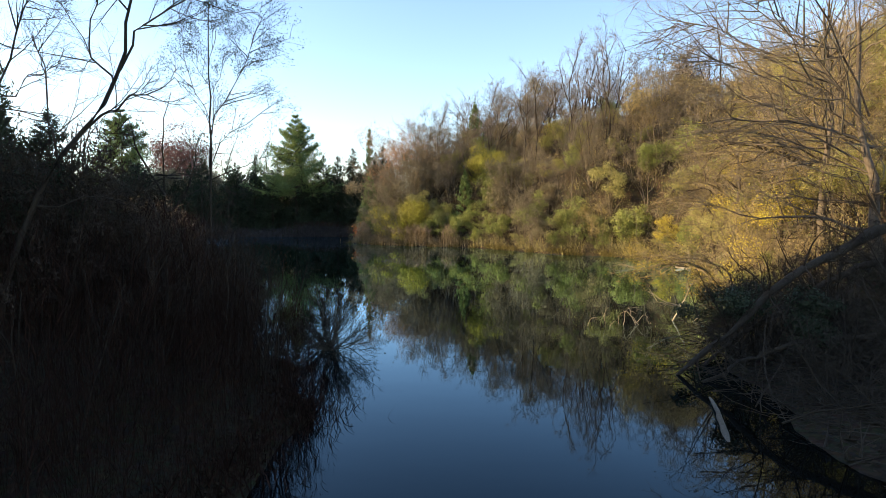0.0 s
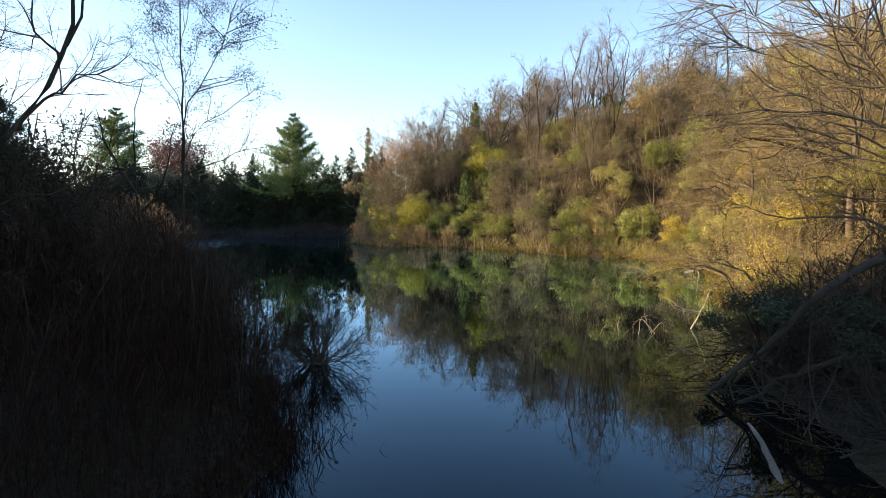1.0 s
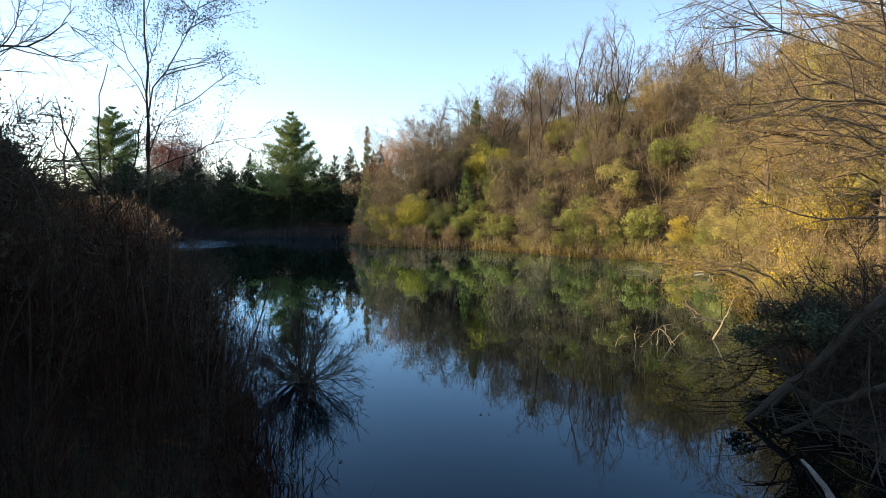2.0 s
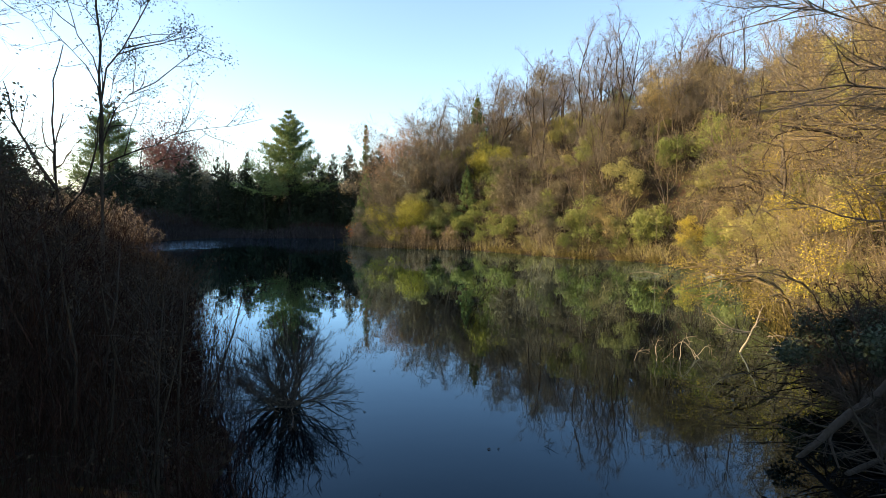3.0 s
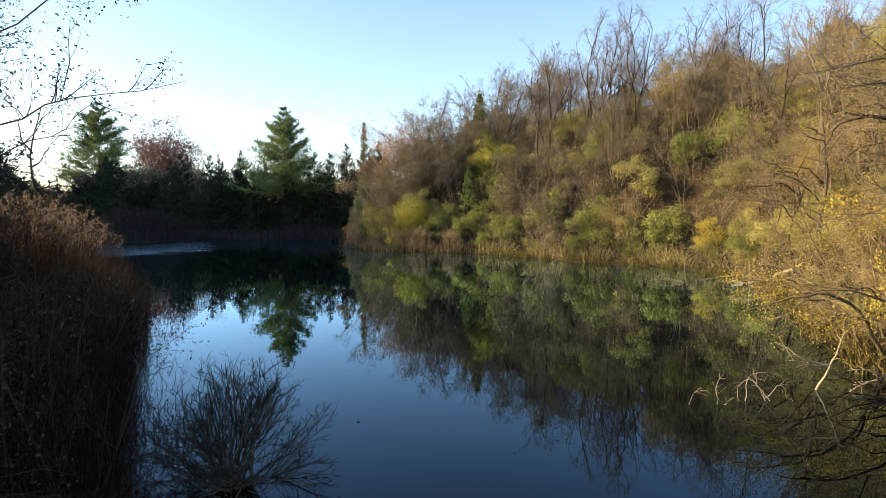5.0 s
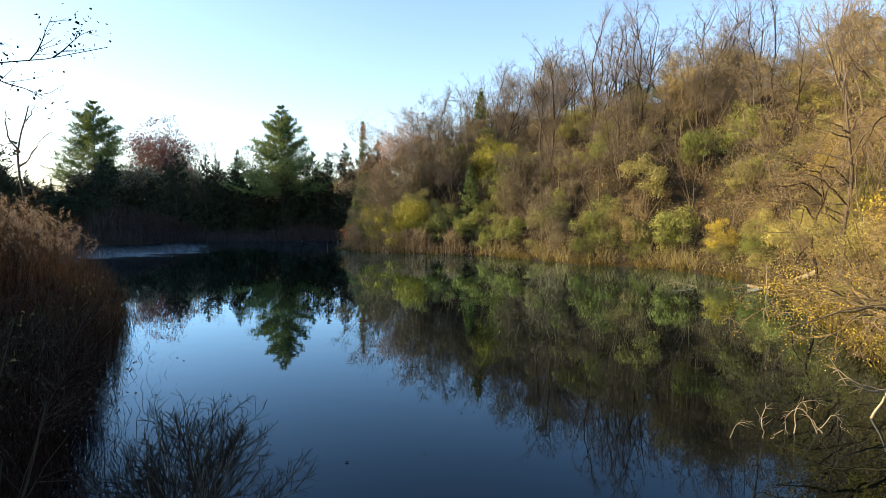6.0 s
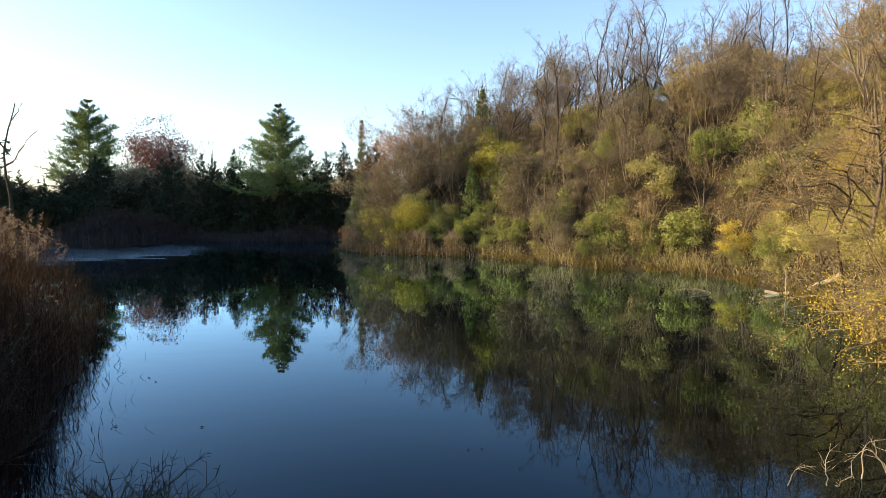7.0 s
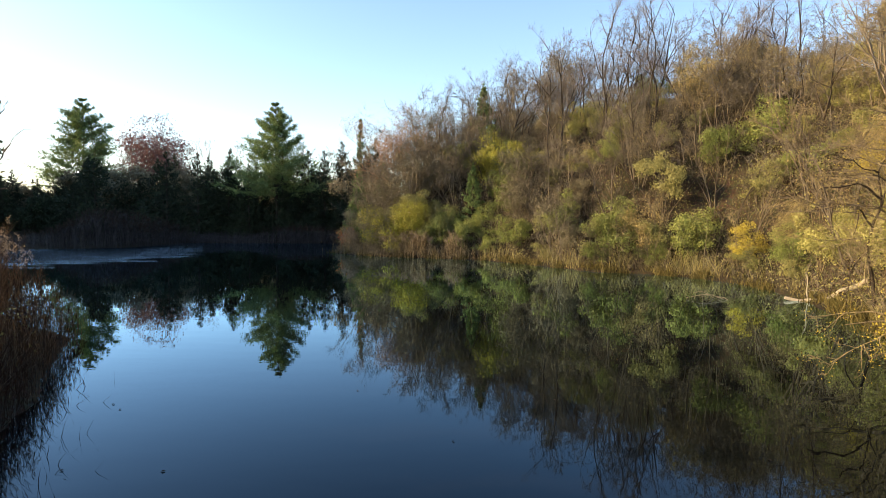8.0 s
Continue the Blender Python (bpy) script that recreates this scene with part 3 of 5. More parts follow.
def scatter(count, region, gap, r, keep):
    """Points at least gap apart in a box, where keep(x, y, d) holds."""
    x0, x1, y0, y1 = region
    pts = np.zeros((0, 2))
    C = np.column_stack([x0 + (x1 - x0) * r.random(count * 14), y0 + (y1 - y0) * r.random(count * 14)])
    ok = keep(C[:, 0], C[:, 1], shore_distance(C[:, 0], C[:, 1]))
    for p in C[ok]:
        if len(pts) >= count:
            break
        if len(pts) == 0 or np.min(((pts - p) ** 2).sum(1)) > gap * gap:
            pts = np.vstack([pts, p])
    return pts


class Kind:
    """A plant that is built once and copied to every further spot."""

    def __init__(self, made):
        self.ob, self.used = made, False

    def put(self, m):
        if not self.used:
            self.ob.matrix_basis, self.used = m, True
            return self.ob
        return copy_thing(self.ob, m)

    def drop(self):
        if not self.used:
            for o in (*self.ob.children_recursive, self.ob):
                bpy.data.objects.remove(o)


def along(line, n, sx, sy, r, shift=(0, 0)):
    """n feet strewn along each stretch of a line."""
    q = []
    for a, b in zip(line, line[1:]):
        t = r.random((n, 1))
        q.append(np.array(a) * (1 - t) + np.array(b) * t + r.normal(size=(n, 2)) * np.array([sx, sy]) + np.array(shift))
    return np.concatenate(q)


# ---- hillside across the water ----
def plant_hill():
    r = np.random.default_rng(21)
    S = leafy_shrub
    kinds = {
        "olive": [Kind(S("shrub", "olive-leaved autumn shrub on the sunlit bank", "shrub", LEAF_OLIVE, TWIG_GREY, 31 + i, 4.0, leaves=4600, size=0.085, fine=300, lump=0.13)) for i in range(3)],
        "green": [Kind(S("shrub", "green-leaved shrub on the sunlit bank", "shrub", LEAF_GREEN, TWIG_GREY, 41 + i, 3.6, leaves=5200, size=0.085, fine=150, lump=0.15)) for i in range(3)],
        "ochre": [Kind(S("shrub", "shrub with thinning ochre autumn leaves", "shrub", LEAF_OCHRE, TWIG_TAN, 51 + i, 4.4, leaves=3400, size=0.075, fine=900, lump=0.13)) for i in range(2)],
        "gold": [Kind(S("shrub", "golden-yellow autumn shrub on the slope", "shrub", LEAF_GOLD, TWIG_TAN, 61, 4.0, leaves=3800, size=0.065, fine=600, lump=0.13, spread=20))],
        "yel": [Kind(S("shrub", "rounded bright yellow-green shrub", "shrub", LEAF_YELGREEN, TWIG_GREY, 66 + i, 4.4, leaves=12000, size=0.075, spread=32, fine=200, lump=0.17, skirt=0.1)) for i in range(2)],
        "twig": [Kind(S("shrub", "leafless grey-brown twiggy shrub", "shrub", LEAF_BROWN, TWIG_GREY, 71 + i, 5.2, leaves=500, size=0.075, fine=1900, spread=24)) for i in range(3)],
        "brown": [Kind(S("shrub", "shrub with withered brown leaves", "shrub", LEAF_BROWN, TWIG_GREY, 81 + i, 4.6, leaves=3200, size=0.08, fine=1000, lump=0.12)) for i in range(2)],
        "sunny": [Kind(S("shrub", "dusty yellow-green shrub in full sun", "shrub", LEAF_SUNNY, TWIG_TAN, 91 + i, 3.8, leaves=4800, size=0.072, fine=450, lump=0.12)) for i in range(2)],
        "ever": [Kind(conifer("cedar", "young dark green cedar on the slope", 88, 6.0, NEEDLE_PINE, 0.24, 20, 8, 0.03, tuft=8, size=0.3, group="hillside cedars"))],
    }

    # the same shrubs with finer leaves for the slope nearest to the water's narrow end
    fine_kinds = {
        "olive": [Kind(S("shrub", "olive-leaved autumn shrub on the near slope", "shrub", LEAF_OLIVE, TWIG_GREY, 131 + i, 4.0, leaves=9000, size=0.046, fine=900, lump=0.12, group="near slope shrubs")) for i in range(2)],
        "green": [Kind(S("shrub", "green-leaved shrub on the near slope", "shrub", LEAF_GREEN, TWIG_GREY, 141, 3.6, leaves=10000, size=0.046, fine=500, lump=0.13, group="near slope shrubs"))],
        "ochre": [Kind(S("shrub", "near slope shrub with thin ochre leaves", "shrub", LEAF_OCHRE, TWIG_TAN, 151, 4.4, leaves=5000, size=0.042, fine=2200, lump=0.13, group="near slope shrubs"))],
        "gold": [Kind(S("shrub", "golden-yellow autumn shrub on the near slope", "shrub", LEAF_GOLD, TWIG_TAN, 161, 4.0, leaves=5500, size=0.042, fine=1500, lump=0.12, group="near slope shrubs"))],
        "sunny": [Kind(S("shrub", "dusty yellow-green shrub on the near slope", "shrub", LEAF_SUNNY, TWIG_TAN, 191 + i, 3.8, leaves=9000, size=0.042, fine=1200, lump=0.12, group="near slope shrubs")) for i in range(2)],
        "brown": [Kind(S("shrub", "near slope shrub with withered brown leaves", "shrub", LEAF_BROWN, TWIG_GREY, 181, 4.6, leaves=5500, size=0.044, fine=2000, lump=0.12, group="near slope shrubs"))],
    }
    tall_of = {"olive": 4.0, "green": 3.6, "ochre": 4.4, "gold": 4.0, "yel": 4.4, "twig": 5.2, "brown": 4.6, "sunny": 3.8, "ever": 6.0}

    def crown(x):
        """How high the wood stands along the ridge."""
        return float(np.interp(x, (-9, -4.7, 1.4, 5.8, 11), (10.0, 13.8, 17.8, 20.2, 22.0)))

    def put(k, x, y, s, tall=1.0, sink=0.1):
        if k in ("twig", "brown", "olive", "ochre"):
            s = max(0.35, min(s, (crown(x) - 2.2 - float(height(x, y))) / (tall_of[k] * tall * 1.25)))
        pool = fine_kinds if y < 35 and k in fine_kinds else kinds
        pool[k][int(r.integers(len(pool[k])))].put(spot(x, y, 360 * r.random(), s, sink, tall))
    # bushes with a place of their own along the sunlit shore
    own = (("yel", -3.9, 58.2, 1.3), ("yel", 3.9, 59.8, 1.45), ("green", 0.6, 57.6, 1.0), ("green", 5.6, 58.6, 1.2), ("ever", 2.2, 58.5, 0.75), ("green", 8.2, 51.5, 1.1), ("twig", 5.8, 54, 0.8),
                       ("green", 11.0, 46.9, 1.0), ("olive", 9.6, 48.6, 0.9), ("olive", 13.0, 45.3, 1.0), ("green", 15.2, 44.0, 1.0), ("gold", 16.4, 42.4, 0.95), ("sunny", 17.6, 40.2, 0.9),
                       ("ochre", -8.8, 63.6, 0.7), ("olive", -7.5, 62.5, 1.1), ("ever", 3.6, 66.5, 1.5), ("twig", -2.0, 67, 2.0), ("twig", 0.6, 68.5, 2.0), ("twig", 2.6, 66.5, 2.1), ("twig", -0.4, 64.8, 1.7), ("twig", 4.4, 64.8, 1.9), ("ever", -8.9, 64.6, 1.0), ("ever", -7.6, 63.4, 0.9), ("ever", -8.2, 66, 1.35), ("ever", -9.0, 70, 1.7), ("ever", -6.4, 69, 1.6), ("olive", -5.0, 60.5, 0.9), ("twig", -4.0, 62, 1.3),
                       ("brown", -6.6, 67.5, 1.2), ("olive", -2.4, 66, 1.2), ("twig", -0.6, 66.5, 1.6), ("twig", -7.2, 64.6, 1.2), ("olive", 1.2, 64, 1.4), ("twig", -1.0, 63.5, 1.4), ("twig", 0.5, 66.5, 1.6), ("brown", -5.6, 68.5, 1.0), ("twig", -1.4, 68, 1.0),
                       ("sunny", 17.6, 36.2, 0.7), ("gold", 18.2, 33.5, 0.9), ("olive", 16.8, 33, 0.8), ("green", 17.0, 38.5, 0.7), ("ochre", 15.2, 28.4, 0.8), ("olive", 13.8, 25.0, 0.75), ("ochre", 12.2, 22.0, 0.8), ("green", 3.4, 55.2, 0.5), ("olive", 6.6, 51.2, 0.5), ("green", 9.4, 47.0, 0.55), ("green", 12.6, 45.2, 0.55), ("olive", 16.2, 41.2, 0.5),
           ("twig", -3.2, 64.5, 1.8), ("twig", -4.6, 64.2, 1.6), ("brown", -2.2, 63.2, 1.5), ("twig", -6.2, 65.5, 1.5),
           ("green", 1.5, 56.6, 0.75), ("green", -0.9, 57.4, 0.7), ("green", 3.2, 56.4, 0.85), ("green", 5.2, 54.2, 0.8), ("olive", 7.2, 52.8, 0.9), ("green", 4.4, 57.6, 1.1), ("brown", 6.8, 55.6, 0.9), ("brown", -5.8, 59.4, 0.7),
           ("brown", 7.9, 49.2, 0.55), ("olive", 16.5, 37.4, 0.5))
    for k, x, y, s in own:
        put(k, x, y, s)
    big = np.array([(x, y) for k, x, y, s in own if k == "yel"])

    def keep(x, y, d):
        return (d > 1.2) & (d < 16.5) & (x > -9) & (x > 0.25 * y - 12 - 9 * (y > 55)) & ~((y > 72) & (x < -2)) & (y - 0.95 * x > -6) & (d > np.where(y < 20, 3.0, np.where(y > 50, 2.2, 0))) & (np.min((x[:, None] - big[:, 0]) ** 2 + (y[:, None] + 1.2 - big[:, 1]) ** 2, 1) > 7.5)
    pts = scatter(345, (-9, 34, 15, 76), 1.9, r, keep)
    d = shore_distance(pts[:, 0], pts[:, 1])
    for (x, y), dd in zip(pts, d):
        near = ease(2, 14, dd)
        right = ease(8, 20, x)
        left = 1 - ease(4, 11, x)
        w = np.array([(0.34 * (1 - near) + 0.12) * (1 - 0.45 * left), (0.24 * (1 - near) + 0.02) * (1 - 0.2 * left) + 0.14 * right, 0.1 + 0.16 * right, 0.02 + 0.06 * right, 0.0, 0.16 + 0.28 * left + 0.6 * near * (1 - 0.6 * right), 0.06 + 0.16 * near + 0.1 * left, 0.1 + 0.6 * right - 0.07 * left, 0.015])
        k = tuple(kinds)[r.choice(9, p=w / w.sum())]
        put(k, x, y, 0.7 + 0.5 * r.random(), 0.9 + 0.3 * r.random(), 0.15)
    for x, y in scatter(36, (3, 30, 34, 70), 1.6, r, lambda x, y, d: (d > 7) & (d < 19) & (y - 0.95 * x > -6)):
        put(("twig", "olive", "brown")[int(3 * r.random())], x, y, 0.55 + 0.35 * r.random(), 0.9, 0.2)
    # tall bare trees on the slope and the ridge
    bare = [Kind(bare_tree("bare_tree", "tall leafless tree with a haze of grey twigs", 100 + i, 10.0, BARK_DARK, TWIG_DARK, fine=(7, 6, 3), forks=1 + i % 2, limbs=10 - 3 * (i % 2), first=0.42, lean=9)) for i in range(4)]
    tan = [Kind(bare_tree("thinning_tree", "slim pale-barked tree with a few ochre leaves", 110 + i, 9.0, BARK_GREY, TWIG_TAN, LEAF_OCHRE, 1500, 0.075, forks=3, lean=14, group="thinning trees", fine=(5, 5, 2))) for i in range(2)]
    gold = [Kind(bare_tree("thinning_tree", "tree with fine twigs and golden-brown leaves", 116 + i, 9.5, BARK_GREY, TWIG_TAN, LEAF_OCHRE, 1800, 0.075, forks=2, group="thinning trees", width=1.35, fine=(5, 5, 2))) for i in range(2)]

    def keep2(x, y, d):
        return (d > 6) & (d < 22) & (x > -6) & (x > 0.25 * y - 14) & (y - 0.95 * x > -5)
    # the skyline of the ridge
    for i in range(36):
        u = ((i + 0.9 * r.random()) / 36) ** 1.0
        x, y = -2.0 + 26.5 * u, 70 - 21 * u + 2.5 * r.normal()
        top = crown(x) + 0.8 * r.normal()
        bare[int(r.integers(4))].put(spot(x, y, 360 * r.random(), max(0.45, (top - float(height(x, y))) / 11.2), 0.1))
    for x, y in scatter(46, (-8, 42, 15, 78), 2.4, r, keep2):
        dd = float(shore_distance(x, y))
        p = r.random()
        k = bare if p < (1.0 if x < 10 else 0.75 if x < 17 else 0.3) else (tan if p < 0.68 else gold)
        k[int(r.integers(len(k)))].put(spot(x, y, 360 * r.random(), max(0.35, min((0.75 + 0.35 * r.random()) * (0.68 + 0.32 * float(ease(3, 14, x))), (crown(x) - float(height(x, y))) / 12.5)), 0.1))
    for x, y in scatter(26, (-2, 26, 30, 64), 2.6, r, lambda x, y, d: (d > 3) & (d < 9)):
        bare[int(r.integers(4))].put(spot(x, y, 360 * r.random(), 0.5 + 0.25 * r.random(), 0.1))
    for x, y, t, s in ((15.4, 27, 0, 0.9), (16.5, 29.5, 120, 1.0), (18.5, 31, 200, 1.0), (15.0, 22.5, 60, 0.9), (17.5, 25, 290, 1.05), (13.5, 19.5, 20, 0.8)):
        (tan if t % 40 else gold)[0].put(spot(x, y, t, s, 0.1))
    # leaning stems on the slope behind the near bank
    pole = [Kind(bare_tree("slim_tree", "slim leaning tree with a bare brown trunk", 126 + i, 7.0, BARK_MID, TWIG_TAN, LEAF_OCHRE, 260, 0.08, forks=2 + i, lean=16, first=0.45, limbs=7, fine=(5, 4, 2), width=1.2, group="slope trees")) for i in range(2)]
    for x, y in scatter(30, (10, 27, 20, 50), 1.5, r, lambda x, y, d: (d > 1.8) & (d < 8.5)):
        pole[int(r.integers(2))].put(spot(x, y, 360 * r.random(), 0.65 + 0.4 * r.random(), 0.1))
    # the russet tree at the end of the hill
    Kind(leafy_shrub("russet_tree", "round-topped tree with russet-orange leaves", "tree", LEAF_RUSSET, BARK_GREY, 121, 9.0, stems=15, leaves=15000, size=0.095, spread=34, fine=2500, lump=0.14, skirt=0.9, group="")).put(spot(-4.2, 67.0, 0, 1.12))
    Kind(leafy_shrub("red_shrub", "small shrub with orange-red leaves at the water", "shrub", LEAF_RED, TWIG_GREY, 122, 2.8, stems=5, leaves=420, size=0.15, fine=100, group="")).put(spot(-9.5, 63.2, 0, 0.85))
    for ks in (*kinds.values(), *fine_kinds.values(), bare, tan, gold):
        for k in ks:
            k.drop()


plant_hill()


# ---- dark far shore ----
def plant_far_shore():
    r = np.random.default_rng(33)
    pine = [Kind(conifer("white_pine", "tall white pine with open layered boughs", 140 + i, 16.6, NEEDLE_PINE, 0.4, 16, 9, 0.3, droop=0.12, tuft=62, ragged=0.3, size=0.2, power=0.85, clump=8, inner=0.2, tier=0.08, plate=0.9, spray=0.31, group="white pines")) for i in range(2)]
    pine[0].put(spot(-20.9, 81, 0, 1.0))
    pine[1].put(spot(-54, 96, 50, 1.15))
    ced = [Kind(conifer("cedar", "dense dark green cedar on the shaded shore", 150 + i, 8.5, NEEDLE_DARK, 0.44, 20, 8, 0.03, tuft=11, ragged=0.4, size=0.34, power=0.7)) for i in range(3)]
    spr = [Kind(conifer("spruce", "narrow pointed dark green spruce", 160 + i, 10.5, NEEDLE_DARK, 0.3, 22, 8, 0.04, tuft=10, ragged=0.35, size=0.32, power=0.9)) for i in range(2)]
    n = 52

    def gap(x, y):
        """The wood is low where the cove opens to the distance."""
        return 0.7 if x < -0.665 * (y - 10.6) and x > -0.8 * (y - 10.6) else 1.0
    for i in range(n):
        x = -66 + 58 * (i + r.random()) / n
        base = 80.5 + 7 * r.random() if x > -32 else 78 + 12 * r.random()
        k = ced if r.random() < 0.65 else spr
        k[int(r.integers(len(k)))].put(spot(x, base, 360 * r.random(), (0.75 + 0.5 * r.random()) * gap(x, base), 0.1))
    for x, y, s in ((-53.2, 90, 1.25), (-49.5, 89, 1.5), (-45.5, 88, 1.35)):
        ced[1].put(spot(x, y, x * 17, s))
    for x, y, s in ((-30, 79.5, 1.1), (-27, 81.5, 1.05), (-33.5, 79, 1.1), (-24, 80, 0.95), (-15.2, 82, 1.15), (-13.4, 84.5, 1.25), (-11.8, 81, 1.0), (-9.8, 82.5, 1.15), (-17.4, 83, 1.2)):
        spr[1].put(spot(x, y, x * 11, s))
    Kind(conifer("spruce", "thin pointed spruce standing above the woods", 165, 14.2, NEEDLE_PINE, 0.13, 26, 7, 0.06, tuft=9, ragged=0.3, size=0.36, power=0.9)).put(spot(-10.8, 83))
    Kind(leafy_shrub("red_oak", "broad tree with dark red autumn leaves", "tree", LEAF_CRIMSON, BARK_DARK, 171, 13.0, stems=26, leaves=22000, size=0.19, spread=22, sub=(8, 5), lump=0.13, skirt=0.8, group="")).put(spot(-53, 115, 0, 1.36))
    dull = [Kind(leafy_shrub("dull_tree", "shaded tree with brown-green leaves", "tree", LEAF_BROWN, BARK_DARK, 173 + i, 8.5, stems=9, leaves=4200, size=0.2, spread=22, lump=0.11, group="far shore trees")) for i in range(2)]
    for i in range(34):
        x, y = -76 + 68 * (i + r.random()) / 34, 86 + 12 * r.random()
        dull[i % 2].put(spot(x, y, 360 * r.random(), (0.9 + 0.45 * r.random()) * gap(x, y)))
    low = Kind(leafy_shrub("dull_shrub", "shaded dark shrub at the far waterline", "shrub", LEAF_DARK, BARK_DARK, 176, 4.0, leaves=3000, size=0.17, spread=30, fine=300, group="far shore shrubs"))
    for i in range(18):
        low.put(spot(-56 + 47 * (i + r.random()) / 18, 79.5 + 3 * r.random() if i > 8 else 78 + 4 * r.random(), 70 * i, 0.8 + 0.5 * r.random()))
    bare = [Kind(bare_tree("bare_tree", "distant leafless tree behind the evergreens", 180 + i, 13.0, BARK_MID, TWIG_DARK, fine=(6, 6, 3), group="distant bare trees")) for i in range(2)]
    for i in range(22):
        x, y = -66 + 62 * ((i + r.random()) / 22) ** 0.7, 106 + 14 * r.random()
        bare[i % 2].put(spot(x, y, 360 * r.random(), (0.85 + 0.3 * r.random()) * gap(x, y)))
    # woods that close the cove on the sun's side, mostly unseen, added for shade
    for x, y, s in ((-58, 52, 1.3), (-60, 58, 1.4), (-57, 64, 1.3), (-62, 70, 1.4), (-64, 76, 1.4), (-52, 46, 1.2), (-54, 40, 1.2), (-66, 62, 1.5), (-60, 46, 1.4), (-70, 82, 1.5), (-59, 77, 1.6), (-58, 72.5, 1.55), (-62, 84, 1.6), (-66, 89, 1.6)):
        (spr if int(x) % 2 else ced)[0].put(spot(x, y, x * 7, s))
    # oversized spruces out of view, there only to shade far shore and hill foot
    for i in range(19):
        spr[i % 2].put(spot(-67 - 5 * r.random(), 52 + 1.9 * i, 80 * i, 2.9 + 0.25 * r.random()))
    # reeds at the shaded waterline
    q = np.concatenate([along([(-11.5, 77.3), (-30, 75.8)], 1400, 0.7, 0.8, r), along([(-30.5, 75), (-32.5, 67), (-41, 63.8)], 600, 0.9, 0.9, r)])
    lumps = np.exp(-((q[:, 0] + 34.0) / 3.2) ** 2) + 0.45 * np.exp(-((q[:, 0] + 17.5) / 5.0) ** 2)
    reed_bed("reed_bed", "shaded grey-brown reed bed along the far shore", q, (1.0 + 2.3 * lumps) * (0.75 + 0.35 * r.random(len(q))), REED_SHADE, 190, rich=False, width=0.05, plume=PLUME_SHADED)


plant_far_shore()


# ---- reeds and grass along the sunlit shore ----
def plant_sunny_shore():
    r = np.random.default_rng(44)
    q = along([(-9.5, 61.8), (-6.2, 57.9), (-2, 56.3), (2.4, 54.9)], 760, 0.6, 0.7, r, (0.2, 0.5))
    lumps = 0.5 + 0.5 * np.sin(q[:, 0] * 1.3 + 2 * np.sin(q[:, 0] * 0.7))
    reed_bed("reed_bed", "dry tan reed bed at the sunlit waterline", q, (0.7 + 0.95 * lumps) * (0.6 + 0.6 * r.random(len(q))), REED_DRY, 200, rich=False, width=0.03, plumes=0.7)
    q = along([(2.4, 54.9), (6, 51), (9, 46.6), (12, 45.0), (14.5, 43.0), (15.8, 40.2)], 320, 0.5, 0.5, r, (0.4, 0.25))
    q = q[np.sin(q[:, 0] * 1.9 + 1.2 * np.sin(q[:, 1] * 1.3)) + 0.4 * r.normal(size=len(q)) > 0.1]
    clump = np.clip(0.5 + 0.8 * np.sin(q[:, 0] * 1.9 + 1.2 * np.sin(q[:, 1] * 1.3)), 0, 1)
    grass_bed("tall_grass", "pale straw-coloured tall grass on the bank", q, (0.35 + 1.5 * clump) * (0.6 + 0.5 * r.random(len(q))), STRAW, 201, 0.015)


plant_sunny_shore()


def fringe():
    r = np.random.default_rng(46)
    line = [(-10.3, 61.6), (-6.0, 57.5), (-2, 56), (2.5, 54.5), (6, 50.5), (9, 46), (12, 44.5), (14.3, 42.5), (15.5, 39.5), (15.1, 35), (13.9, 30), (12.3, 26), (10.3, 22), (8.8, 17.5)]
    q = along(line, 900, 0.3, 0.3, r, (0.12, 0.03))
    tuft = np.sin(q[:, 0] * 2.7 + 2 * np.sin(q[:, 1] * 1.1)) + 0.5 * r.normal(size=len(q))
    q, tuft = q[tuft > 0.15], tuft[tuft > 0.15]
    grass_bed("sedge", "dull green-brown sedge tufts hanging over the waterline", q, (0.25 + 0.2 * tuft) * (0.7 + 0.8 * r.random(len(q))), SEDGE, 203, 0.03, 0.9)


fringe()


